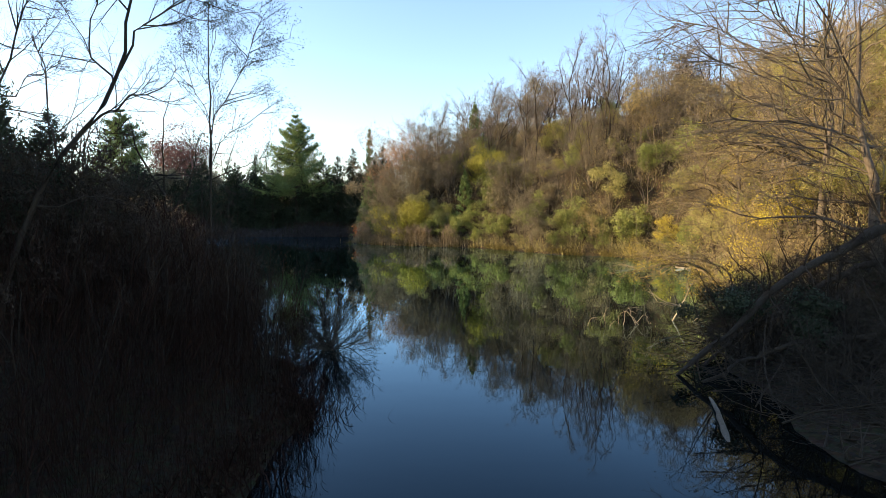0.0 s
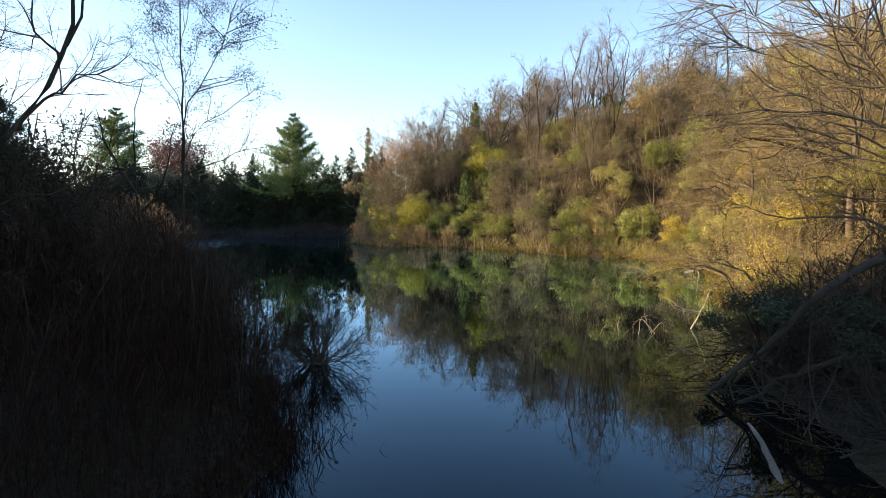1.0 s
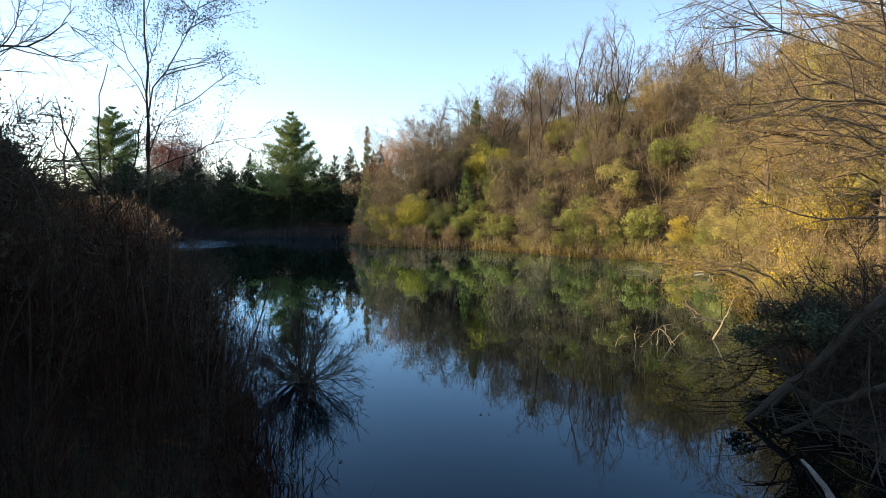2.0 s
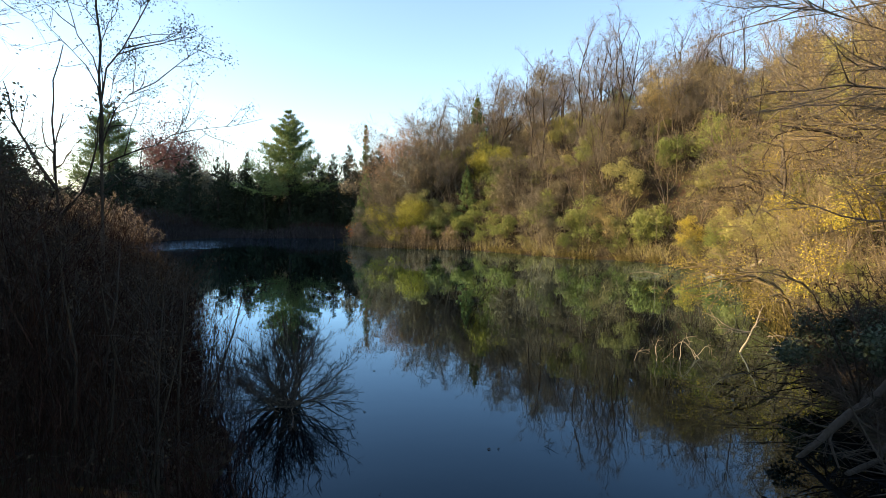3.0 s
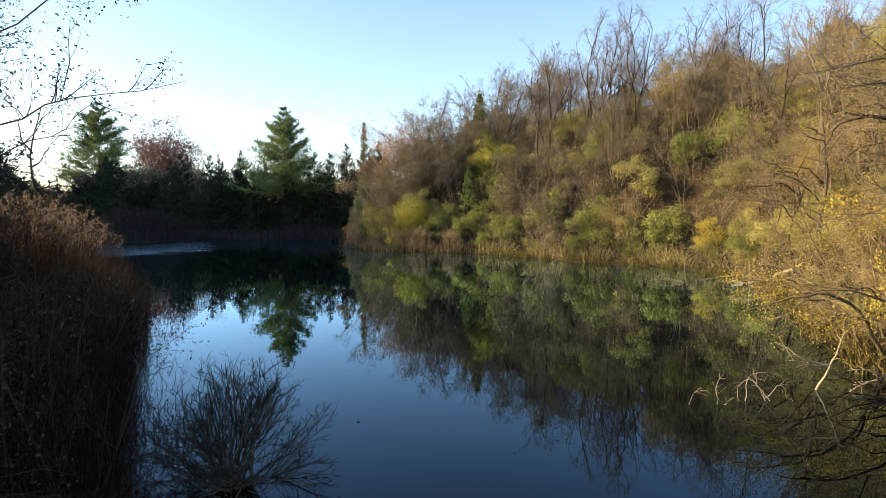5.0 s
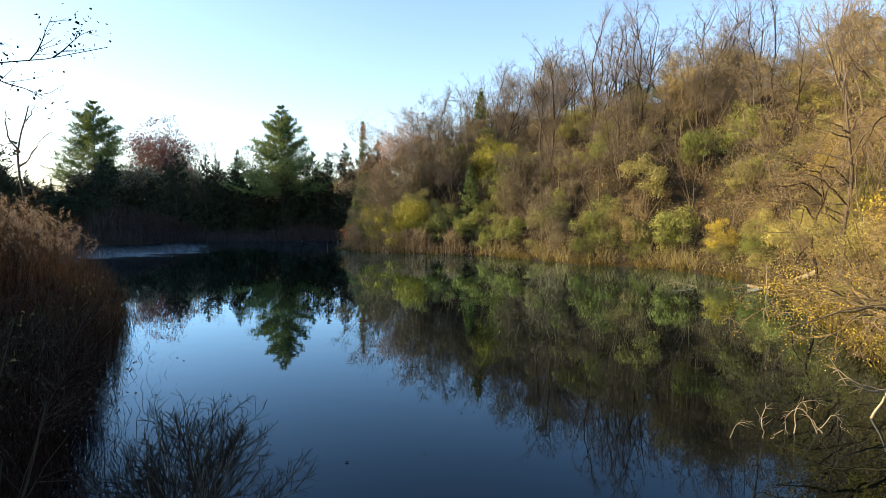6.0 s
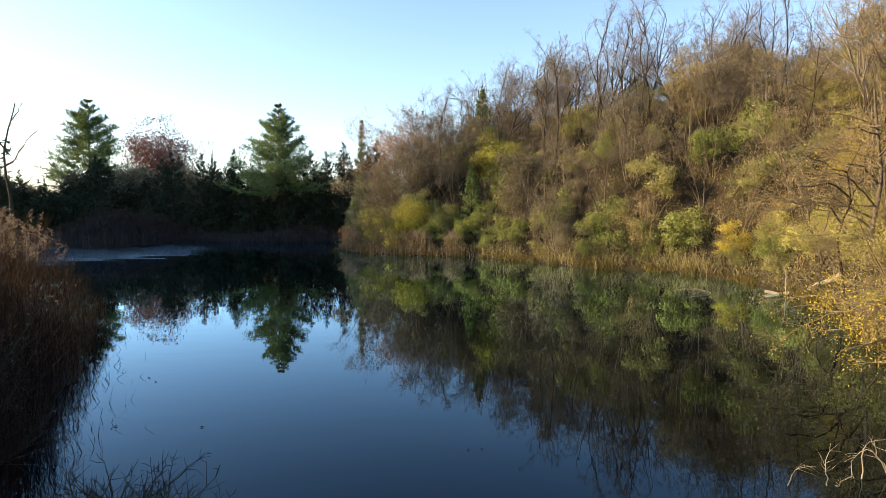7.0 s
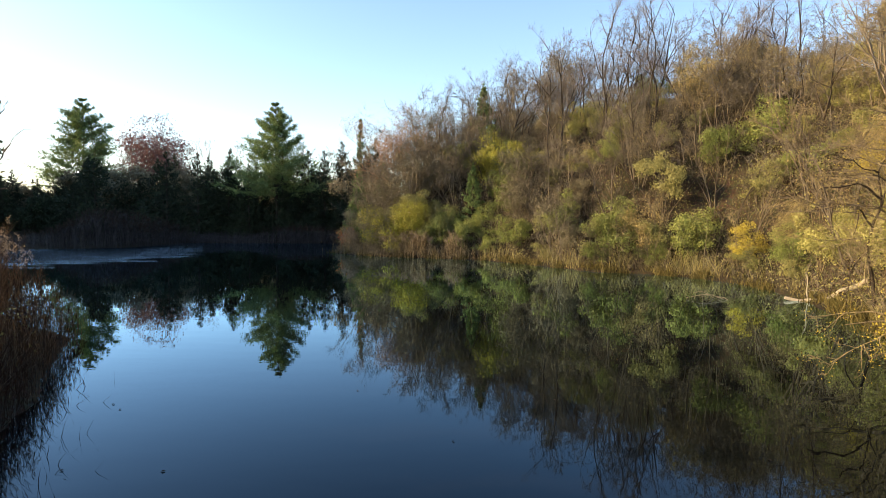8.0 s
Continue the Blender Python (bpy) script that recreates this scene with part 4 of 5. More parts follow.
# ---- near bank with the reeds ----
def plant_reed_bank():
    r = np.random.default_rng(55)
    C = np.column_stack([-16 + 16 * r.random(60000), -1 + 30 * r.random(60000)])
    d = shore_distance(C[:, 0], C[:, 1])
    ok = (d > -0.3) & (d < 5.0) & (C[:, 0] < 0) & (r.random(len(d)) < np.where(d < 2.2, 1, 0.45))
    C, d = C[ok][:11000], d[ok][:11000]
    top = (1.1 + 1.75 * ease(-0.2, 1.8, d) + 0.35 * wobble(C[:, 0] * 2.2, C[:, 1] * 2.2)) * (0.6 + 0.5 * r.random(len(C)))
    # light set by colour: shaded copy near, sunlit copy beyond 20.5 m
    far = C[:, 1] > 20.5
    reed_bed("reed_bed", "tall brown reed bed with feathery plumes, shade in its colour", C[~far], top[~far], REED_SHADOWED, 210, rich=True, plumes=0.1, width=0.006, plume=PLUME_SHADED)
    reed_bed("reed_bed", "russet brown reed bed with pale plumes, both in sunlit colours", C[far], top[far] * 1.05, REED_SUNLIT, 211, rich=True, plumes=0.25, width=0.01)
    q = along([(-2.7, 10.8), (-4.1, 13), (-5.6, 15.8), (-7.2, 19)], 260, 0.2, 0.3, r, (-0.15, 0))
    reed_bed("reed_bed", "dark broken reeds leaning out over the water", q, 0.9 + 1.1 * r.random(len(q)), REED_SHADOWED, 212, rich=True, plumes=0.0, width=0.007, lean=(0.12, -0.05))
    near_tree("slender_tree", "slender dark tree with sparse small leaves", (-4.85, 11.75, 0.2), [(0, 0, -0.3), (0.02, 0, 2.5), (0.08, 0, 4.6), (0.05, 0, 6.2), (0.12, 0, 8.2)], 0.029,
              [([(0.03, 0, 3.9), (0.25, 0, 5.0), (0.6, 0.05, 5.7), (0.95, 0.1, 6.5), (1.1, 0.1, 7.3)], 0.042), ([(0.03, 0, 3.86), (0.51, 0, 4.47), (1.2, 0.1, 4.97), (1.6, 0.1, 5.2)], 0.035),
               ([(0.02, 0, 3.67), (0.6, 0, 3.95), (1.24, 0, 4.19), (2.16, 0.1, 4.44)], 0.034), ([(0.02, 0, 3.3), (0.99, 0, 3.74), (1.64, 0, 4.0)], 0.026),
               ([(0.05, 0, 4.9), (-0.3, 0.1, 5.6), (-0.5, 0.1, 6.6), (-0.6, 0.1, 7.2)], 0.025),
               ([(0.08, 0, 6.0), (0.2, -0.3, 6.7), (0.35, -0.6, 7.6)], 0.022), ([(0.07, 0, 5.3), (0.3, 0.2, 6.0), (0.5, 0.2, 6.9)], 0.02), ([(0.6, 0.05, 5.7), (0.95, -0.1, 6.1), (1.35, -0.1, 6.6)], 0.018),
               ([(0.06, 0, 5.6), (-0.2, -0.1, 6.2), (-0.25, -0.1, 7.0)], 0.018), ([(0.04, 0, 3.9), (-0.1, 0.5, 4.6), (-0.2, 0.9, 5.6)], 0.022)],
              221, BARK_DARK, BARK_DARK, LEAF_DARK, 12000, 0.03, sub=(10, 6, 0), twig_len=0.36, flat=0.0, twig_r=0.002, slim=0.33, crown=5.0)
    near_tree("leaning_tree", "dark leafless tree leaning out over the reeds", (-7.3, 8.9, 0.3), [(0, 0, -0.3), (0.4, 0, 1.8), (1.1, 0, 3.4), (1.9, 0, 4.4), (2.35, 0, 5.2), (2.5, 0, 6.2), (2.9, 0, 7.2)], 0.055,
              [([(1.75, 0, 4.2), (2.3, 0.1, 4.45), (2.9, 0.1, 4.6), (3.4, 0.2, 4.65)], 0.05), ([(2.3, 0, 5.1), (2.8, 0.1, 5.7), (3.2, 0.2, 6.0), (3.8, 0.2, 6.1)], 0.045),
               ([(1.3, 0, 3.6), (1.2, 0.3, 4.8), (1.0, 0.4, 5.9)], 0.05), ([(2.2, 0, 4.9), (1.8, 0.2, 5.8), (1.6, 0.3, 7.0)], 0.045), ([(0.9, 0, 3.0), (1.7, 0.3, 3.2), (2.5, 0.5, 3.4), (3.0, 0.5, 4.0)], 0.04),
               ([(2.45, 0, 6.0), (2.0, -0.2, 6.8), (1.9, -0.3, 7.6)], 0.035)],
              231, BARK_DARK, BARK_DARK, sub=(12, 8, 3), twig_len=0.55, flat=0.0, twig_r=0.0024, slim=0.42, jitter=0.1)
    near_tree("bare_tree", "dark leafless tree with spreading limbs on the reed bank", (-8.6, 9.6, 0.4), [(0, 0, -0.3), (0.3, 0, 2.0), (0.7, 0, 4.0), (1.0, 0, 5.6), (1.7, 0, 7.4)], 0.055,
              [([(0.7, 0, 4.0), (1.4, 0, 4.9), (2.0, 0, 6.0), (2.4, 0, 6.8)], 0.06), ([(0.8, 0, 4.6), (1.4, 0.3, 5.0), (2.2, 0.3, 5.2)], 0.045), ([(0.9, 0, 5.2), (0.4, 0.2, 6.2), (0.2, 0.3, 7.2)], 0.05),
               ([(0.5, 0, 3.0), (-0.3, 0, 4.2), (-0.8, 0, 5.6)], 0.06)], 237, BARK_DARK, BARK_DARK, sub=(12, 8, 3), twig_len=0.55, flat=0.0, twig_r=0.0024, slim=0.42, jitter=0.1)
    near_tree("bare_tree", "slim dark leafless sapling above the reeds", (-6.6, 13.4, 0.4), [(0, 0, -0.3), (0.1, 0, 2.0), (0.0, 0, 4.2), (0.2, 0, 5.6)], 0.03,
              [([(0.1, 0, 2.6), (0.6, 0, 3.4), (0.9, 0, 4.6)], 0.03), ([(0.05, 0, 3.2), (-0.5, 0, 4.2), (-0.7, 0, 5.0)], 0.03)], 239, BARK_DARK, BARK_DARK, LEAF_BROWN, 220, 0.07, sub=(6, 4, 0), flat=0.0)
    ever = Kind(conifer("cedar", "dark green cedar behind the reed bank", 240, 6.5, NEEDLE_DARK, 0.33, 20, 8, 0.03, tuft=14, size=0.17, group="reed bank trees", clump=3))
    dull = Kind(leafy_shrub("dull_shrub", "shaded shrub with dull brown leaves", "shrub", LEAF_SHADED, BARK_DARK, 241, 3.6, leaves=2600, size=0.048, fine=1300, far=True, group="reed bank shrubs", spread=18))
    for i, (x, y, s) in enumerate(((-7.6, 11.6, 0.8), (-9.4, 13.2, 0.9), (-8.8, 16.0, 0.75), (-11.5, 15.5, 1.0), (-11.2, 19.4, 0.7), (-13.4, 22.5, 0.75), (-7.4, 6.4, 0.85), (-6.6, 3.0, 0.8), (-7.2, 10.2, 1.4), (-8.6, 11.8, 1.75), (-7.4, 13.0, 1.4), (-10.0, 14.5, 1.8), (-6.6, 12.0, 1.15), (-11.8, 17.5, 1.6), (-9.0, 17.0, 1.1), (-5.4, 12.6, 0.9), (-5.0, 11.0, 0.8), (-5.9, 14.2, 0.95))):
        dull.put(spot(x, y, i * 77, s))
    thin = Kind(leafy_shrub("brown_shrub", "tall thin shrub with a few withered brown leaves", "shrub", LEAF_SHADED, BARK_DARK, 243, 3.3, stems=6, leaves=1900, size=0.026, fine=0, far=False, group="reed bank shrubs", spread=14, share=0.7, sub=(9, 7)))
    for i, (x, y, s) in enumerate(((-3.9, 9.6, 0.95), (-3.6, 11.2, 0.9), (-4.6, 12.8, 1.0), (-4.4, 8.2, 0.9), (-5.6, 15.2, 0.9), (-5.0, 10.4, 1.1), (-4.6, 6.4, 0.85), (-3.1, 9.8, 0.95))):
        thin.put(spot(x, y, i * 77, s))
    for i, (x, y, s) in enumerate(((-8.4, 12.2, 0.7), (-9.8, 15.6, 0.75), (-12.6, 19.6, 0.6), (-10.6, 13.0, 0.9), (-16.0, 23.2, 0.6), (-19, 27.5, 0.55), (-12.6, 16.6, 0.85), (-24, 31, 0.55), (-29, 38, 0.7), (-37, 42, 0.8))):
        ever.put(spot(x, y, i * 77, s))
    # the tall belt on the sun's side, unseen, added to shade both near banks
    tall = [Kind(conifer("spruce", "unseen tall dark green spruce, added to shade the banks", 245 + i, 10.5, NEEDLE_DARK, 0.22, 22, 8, 0.03, tuft=9, ragged=0.35, size=0.5, group="reed bank spruces")) for i in range(2)]
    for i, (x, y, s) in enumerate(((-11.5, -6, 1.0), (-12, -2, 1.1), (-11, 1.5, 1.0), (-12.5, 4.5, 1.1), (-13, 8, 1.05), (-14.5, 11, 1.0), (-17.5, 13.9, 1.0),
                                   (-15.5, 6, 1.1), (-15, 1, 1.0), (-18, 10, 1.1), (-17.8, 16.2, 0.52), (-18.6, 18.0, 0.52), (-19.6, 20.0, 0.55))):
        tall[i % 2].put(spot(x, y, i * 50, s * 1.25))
    near_tree("dead_tree", "tall dark bare tree with crooked limbs beyond the reeds", (-31.4, 50, 0.3), [(0, 0, -0.3), (0.2, 0, 3.6), (-0.2, 0, 7.0), (0.7, 0, 10.8)], 0.15,
              [([(-0.1, 0, 6.4), (1.0, 0, 7.4), (1.9, 0.1, 8.4)], 0.08), ([(0.1, 0, 4.8), (1.2, 0, 5.0), (2.2, 0, 6.0)], 0.07), ([(0.0, 0, 7.4), (-0.9, 0, 8.8), (-1.3, 0, 10.2)], 0.07), ([(0.3, 0, 9.2), (1.0, 0, 9.9), (1.3, 0, 10.8)], 0.05)],
              251, BARK_DARK, BARK_DARK, sub=(5, 4, 0), flat=0.0, jitter=0.08, twig_r=0.008)


plant_reed_bank()


# ---- bush standing in the water ----
def water_bush():
    r = np.random.default_rng(66)
    ob = tagged(new("water_bush"), "leafless dark many-stemmed bush standing in the pond", "shrub")
    ob.matrix_basis = pose(-2.68, 13.3, -0.05)
    n = 96
    a = r.random(n) * 2 * np.pi
    tl = np.radians(82 * r.random(n) ** 0.6)
    D = unit(np.stack([np.sin(tl) * np.cos(a) - 0.12, np.sin(tl) * np.sin(a), np.cos(tl) + 0.05], -1))
    L = 1.26 * (0.72 + 0.28 * r.random(n)) + 0.22 * np.cos(tl)
    P = shoots(0.09 * r.normal(size=(n, 3)) * np.array([1, 1, 0]), D, L, 8, 0.16, 0.03, r)
    for p in P:
        g = Geo()
        tubes(g, p[None], radii([0.009 + 0.011 * r.random() ** 2], 8, 0.3), 5)
        part("stem", g, BARK_GREY, ob)
    S1, D1, L1 = sprout((P, L), 9, 0.3, 1.0, 34, 12, 0.45, r, taper=0.45, lift=0.08)
    P1 = shoots(S1, D1, L1, 5, 0.24, 0.05, r)
    S2, D2, L2 = sprout((P1, L1), 4, 0.3, 1.0, 40, 12, 0.55, r)
    g = Geo()
    tubes(g, P1, radii(np.full(len(L1), 0.005), 5, 0.45), 3)
    tubes(g, shoots(S2, D2, L2, 3, 0.26, 0.08, r), radii(np.full(len(L2), 0.0032), 3, 0.5), 3)
    part("branchwork", g, BARK_DARK, ob)


water_bush()


# ---- sunny near bank: overhanging tree, fallen trunks, dead branches ----
def log(name, label, pts, r0, r1, mat, seed, sides=10, category="log", snags=0):
    r = np.random.default_rng(seed)
    ob = thing(name, label, category, at=pose(*pts[0]))
    P = curve_points(np.array(pts) - np.array(pts[0]), 16)
    bow = np.cumsum(r.normal(size=(16, 3)), 0)
    P += (0.05 if snags else 0.004) * (bow - np.linspace(0, 1, 16)[:, None] * bow[-1])
    g = Geo()
    R = np.linspace(r0, r1, 16) * (1 + 0.12 * r.normal(size=16))
    tubes(g, P[None], R[None], sides)
    for end in (0, 15):
        g.add(np.concatenate([g.v[0].reshape(16, sides, 3)[end]]), np.arange(sides)[None] if end else np.arange(sides)[::-1][None])
    part("trunk", g, mat, ob, smooth=True)
    tw = Geo()
    for _ in range(snags):
        i = int(r.integers(2, 15))
        d = unit(r.normal(size=3) + 0.8 * unit(P[0] - P[-1]) + np.array([0, 0, 0.2]))
        L = np.array([0.5 + 1.1 * r.random()])
        g = Geo()
        Q = shoots(P[i][None], d[None], L, 6, 0.22, 0.02, r)
        tubes(g, Q, radii([0.012 + 0.22 * R[i] * r.random()], 6), 5)
        part("branch", g, mat, ob)
        S1, D1, L1 = sprout((Q, L), 6, 0.2, 1.0, 42, 14, 0.5, r)
        tubes(tw, shoots(S1, D1, L1, 4, 0.2, 0.0, r, droop=0.3), radii(np.full(6, 0.006), 4), 4)
    if snags:
        part("branchwork", tw, mat, ob)
    return ob


def dead_branch(label, base, limbs, seed, mat=DEADWOOD):
    """A bleached branch sticking out of the water: each arm a part."""
    r = np.random.default_rng(seed)
    ob = thing("dead_branch", label, "branch", at=pose(*base), group="dead branches in the water")
    for pts, rad in limbs:
        Q = curve_points(pts, 9)
        Q[1:] += 0.012 * r.normal(size=(8, 3))
        g = Geo()
        rad *= 0.6
        tubes(g, Q[None], rad * np.linspace(1, 0.3, 9)[None], 5)
        arm = part("arm", g, mat, ob, smooth=True)
        S, D, L = sprout((Q[None], np.array([0.9])), 7, 0.3, 1.0, 45, 12, 0.3, r)
        W = shoots(S, D, L, 4, 0.2, 0.0, r, droop=0.5)
        for j in range(len(L)):
            g = Geo()
            tubes(g, W[j:j + 1], radii([rad * 0.35], 4), 4)
            part("twig", g, mat, arm)
    return ob


def plant_near_bank():
    r = np.random.default_rng(77)
    limbs = [([(-0.2, 0, 4.4), (-1.4, 0.1, 4.9), (-3.2, 0.1, 5.0), (-5.2, 0.1, 4.9)], 0.06), ([(-0.1, 0, 2.4), (-1.2, 0.6, 2.6), (-2.6, 1.2, 2.5), (-3.7, 1.7, 2.9)], 0.07)]
    for i in range(15):
        z = 2.8 + 2.4 * (i + r.random()) / 15
        a = math.pi + 1.15 * r.normal()
        ln = (3.4 + 0.1 * i) * (0.8 + 0.35 * r.random())
        up = 0.15 + 0.1 * i * (0.6 + 0.5 * r.random())
        c, s = math.cos(a), math.sin(a)
        x0 = -0.08 * (z - 1)
        limbs.append(([(x0, 0, z), (x0 + 0.35 * ln * c, 0.35 * ln * s, z + 0.3 * ln * up), (x0 + 0.7 * ln * c, 0.7 * ln * s, z + 0.5 * ln * up), (x0 + ln * c, ln * s, z + 0.55 * ln * up)], 0.02 + 0.025 * r.random() ** 2))
    near_tree("overhanging_tree", "grey spreading tree with long level limbs and few golden leaves", (10.7, 14.0, 0.5),
              [(0, 0, -0.4), (0.05, 0, 1.6), (-0.1, 0, 3.4), (-0.5, 0.1, 5.0), (-0.5, 0.2, 7.5)], 0.17, limbs, 301, BARK_MID, TWIG_GREY, LEAF_GOLD, 3600, 0.032, sub=(8, 6, 2), flat=0.5, twig_len=0.5, twig_r=0.0026, jitter=0.05, slim=0.66)
    limbs = []
    for i in range(13):
        z = 2.2 + 5.0 * (i + r.random()) / 13
        a = math.pi + 1.1 * r.normal()
        ln = (4.6 - 0.2 * z) * (0.8 + 0.4 * r.random())
        c, s, up = math.cos(a), math.sin(a), 0.2 + 0.5 * r.random()
        limbs.append(([(0, 0, z), (0.4 * ln * c, 0.4 * ln * s, z + 0.35 * ln * up), (ln * c, ln * s, z + 0.45 * ln * up)], 0.04))
    golden = Kind(near_tree("overhanging_tree", "spreading waterside tree with thin golden leaves", (0, 0, 0), [(0, 0, -0.4), (-0.1, 0, 2.4), (0.1, 0.1, 5.0), (-0.2, 0.2, 8.4)], 0.15, limbs, 303, BARK_MID, TWIG_TAN,
                            LEAF_GOLD, 1300, 0.03, sub=(7, 5, 1), flat=0.5, twig_len=0.5, jitter=0.08))
    for x, y, t, s in ((12.2, 18.2, 0, 0.95), (13.4, 22.5, 30, 0.9), (15.2, 29.5, -20, 0.95)):
        golden.put(spot(x, y, t, s))
    near_tree("crooked_tree", "slim crooked dark tree at the edge of the bank", (14.3, 29.6, 0.2), [(0, 0, -0.4), (-0.1, 0, 1.2), (-0.35, 0, 2.2), (-0.2, 0, 3.0), (0.05, 0, 3.9), (-0.1, 0, 4.8), (0.3, 0, 5.8)], 0.06,
              [([(-0.3, 0, 2.1), (-0.7, 0, 1.9), (-0.85, 0, 1.3), (-0.75, 0, 0.8)], 0.035), ([(-0.2, 0, 3.0), (-0.7, 0.1, 3.5), (-1.1, 0.1, 3.3), (-1.3, 0.1, 2.7)], 0.035), ([(0.05, 0, 3.9), (-0.6, 0, 4.4), (-1.4, 0, 4.5), (-2.0, 0, 4.2)], 0.04),
               ([(-0.1, 0, 4.8), (-0.8, 0, 5.3), (-1.7, 0, 5.5)], 0.03), ([(0.0, 0, 3.6), (0.5, 0.2, 4.3), (0.9, 0.2, 5.2)], 0.03)], 308, BARK_DARK, BARK_MID, LEAF_GOLD, 160, 0.05, sub=(5, 4, 0), flat=0.2, jitter=0.06, twig_r=0.004)
    near_tree("leaning_snag", "dark dead limb leaning out from the slope, with hanging twigs", (14.6, 21.0, float(height(14.6, 21.0))), [(0, 0, -0.3), (-0.8, 0.2, 0.2), (-2.6, 0.3, 0.95), (-4.3, 0.4, 1.25)], 0.15,
              [([(-3.6, 0.35, 1.15), (-4.2, 0.4, 0.9), (-4.6, 0.4, 0.3), (-4.7, 0.4, -0.6)], 0.03), ([(-2.6, 0.3, 0.95), (-3.2, 0.4, 0.5), (-4.0, 0.4, 0.4), (-4.5, 0.4, -0.2)], 0.03), ([(-1.6, 0.3, 0.5), (-2.6, 0.0, 1.5), (-3.6, -0.1, 2.1)], 0.03)],
              313, BARK_DARK, BARK_DARK, sub=(4, 3, 0), flat=0.2, jitter=0.05, twig_r=0.004, twig_len=0.3)
    # low golden boughs reaching over the water
    near_tree("overhanging_bough", "low drooping bough with golden-yellow leaves over the water", (9.4, 18.6, 0.4), [(0, 0, -0.2), (-0.8, -0.2, 1.0), (-2.0, -0.5, 1.3), (-3.6, -0.9, 1.0)], 0.05,
              [([(-0.9, -0.2, 1.0), (-1.6, 0.4, 1.3), (-2.6, 0.6, 1.1)], 0.025), ([(-1.6, -0.4, 1.2), (-2.4, -1.0, 1.3), (-3.3, -1.4, 0.9)], 0.025), ([(-2.0, -0.5, 1.3), (-2.8, -0.4, 1.5), (-3.6, -0.3, 1.3)], 0.02),
               ([(-0.4, -0.1, 0.6), (-1.2, -0.9, 0.9), (-2.0, -1.4, 0.7)], 0.025)], 305, TWIG_TAN, TWIG_TAN, LEAF_GOLD, 1700, 0.038, sub=(7, 5, 0), flat=0.5, category="branch", roots=False)
    bough = Kind(near_tree("overhanging_bough", "arching bough with thin golden leaves over the water", (0, 0, 0), [(0, 0, -0.2), (-0.7, 0, 1.1), (-1.9, 0.1, 1.7), (-3.4, 0.2, 1.6)], 0.04,
                           [([(-0.8, 0, 1.2), (-1.5, 0.5, 1.8), (-2.4, 0.9, 2.0)], 0.02), ([(-1.5, 0, 1.6), (-2.3, -0.5, 1.8), (-3.1, -0.9, 1.5)], 0.02), ([(-1.9, 0.1, 1.7), (-2.8, 0.5, 1.9), (-3.6, 0.8, 1.7)], 0.02),
                            ([(-0.4, 0, 0.7), (-1.1, -0.6, 1.0), (-2.1, -0.9, 0.9)], 0.02), ([(-2.2, 0.1, 1.7), (-3.0, 0, 1.4), (-3.7, 0, 0.9)], 0.015)], 306, TWIG_TAN, TWIG_TAN, LEAF_GOLD, 700, 0.034,
                           sub=(7, 5, 2), flat=0.4, category="branch", roots=False))
    for x, y, t, s in ((9.7, 17.6, 8, 0.95), (9.9, 19.6, -12, 1.0)):
        bough.put(spot(x, y, t, s))
    # dark evergreen shrub at the water's edge
    Kind(leafy_shrub("evergreen_shrub", "dark evergreen shrub leaning over the fallen trunks", "shrub", LEAF_EVERGREEN, BARK_DARK, 307, 2.75, stems=10, leaves=11000, size=0.06, spread=32, fine=0, far=False, lump=0.13, group="")).put(spot(6.95, 12.95))
    tangle = Kind(leafy_shrub("dead_brush", "dark leafless tangle of brush over the fallen trunks", "shrub", None, BARK_DARK, 309, 2.4, stems=12, leaves=0, spread=38, fine=700, far=False, group="bank brush", sub=(6, 5)))
    for i, (x, y, s) in enumerate(((7.2, 12.6, 1.0), (8.4, 11.4, 1.1), (9.4, 13.0, 1.2), (8.6, 14.2, 1.0), (9.8, 11.0, 1.2), (7.2, 10.2, 0.8), (10.6, 12.4, 1.3), (6.5, 9.0, 0.55), (7.5, 8.2, 0.75), (6.6, 7.2, 0.55), (8.6, 9.6, 1.0))):
        tangle.put(spot(x, y, i * 61, s))
    brush = [Kind(leafy_shrub("shrub", "bushy bankside shrub with small green-gold leaves", "shrub", LEAF_SUNNY, TWIG_TAN, 311, 3.0, leaves=6500, size=0.036, fine=500, far=False, lump=0.11, group="bankside shrubs")),
             Kind(leafy_shrub("shrub", "bankside shrub with fine tan twigs and ochre leaves", "shrub", LEAF_OCHRE, TWIG_TAN, 312, 3.2, leaves=2400, size=0.034, fine=2200, far=False, group="bankside shrubs"))]
    for i, (x, y, s) in enumerate(((9.8, 17.4, 0.7), (10.8, 16.4, 0.9), (11.6, 19.6, 0.9), (10.8, 20.8, 0.7), (12.4, 23.6, 0.8), (13.2, 26.4, 0.8), (12.8, 16.6, 1.0), (14.0, 20.4, 1.1), (12.4, 13.6, 0.9), (15.0, 24.0, 1.1),
                                   (14.4, 17.4, 1.1), (16.6, 21.6, 1.2))):
        brush[int(i % 3 == 1)].put(spot(x, y, i * 97, s))
    log("fallen_trunk", "dark fallen trunk lying from the bank into the water", [(4.6, 11.3, -0.12), (5.8, 11.4, 0.75), (7.6, 11.7, 2.0), (9.6, 12.2, 3.0)], 0.03, 0.11, BARK_DARK, 321, snags=22)
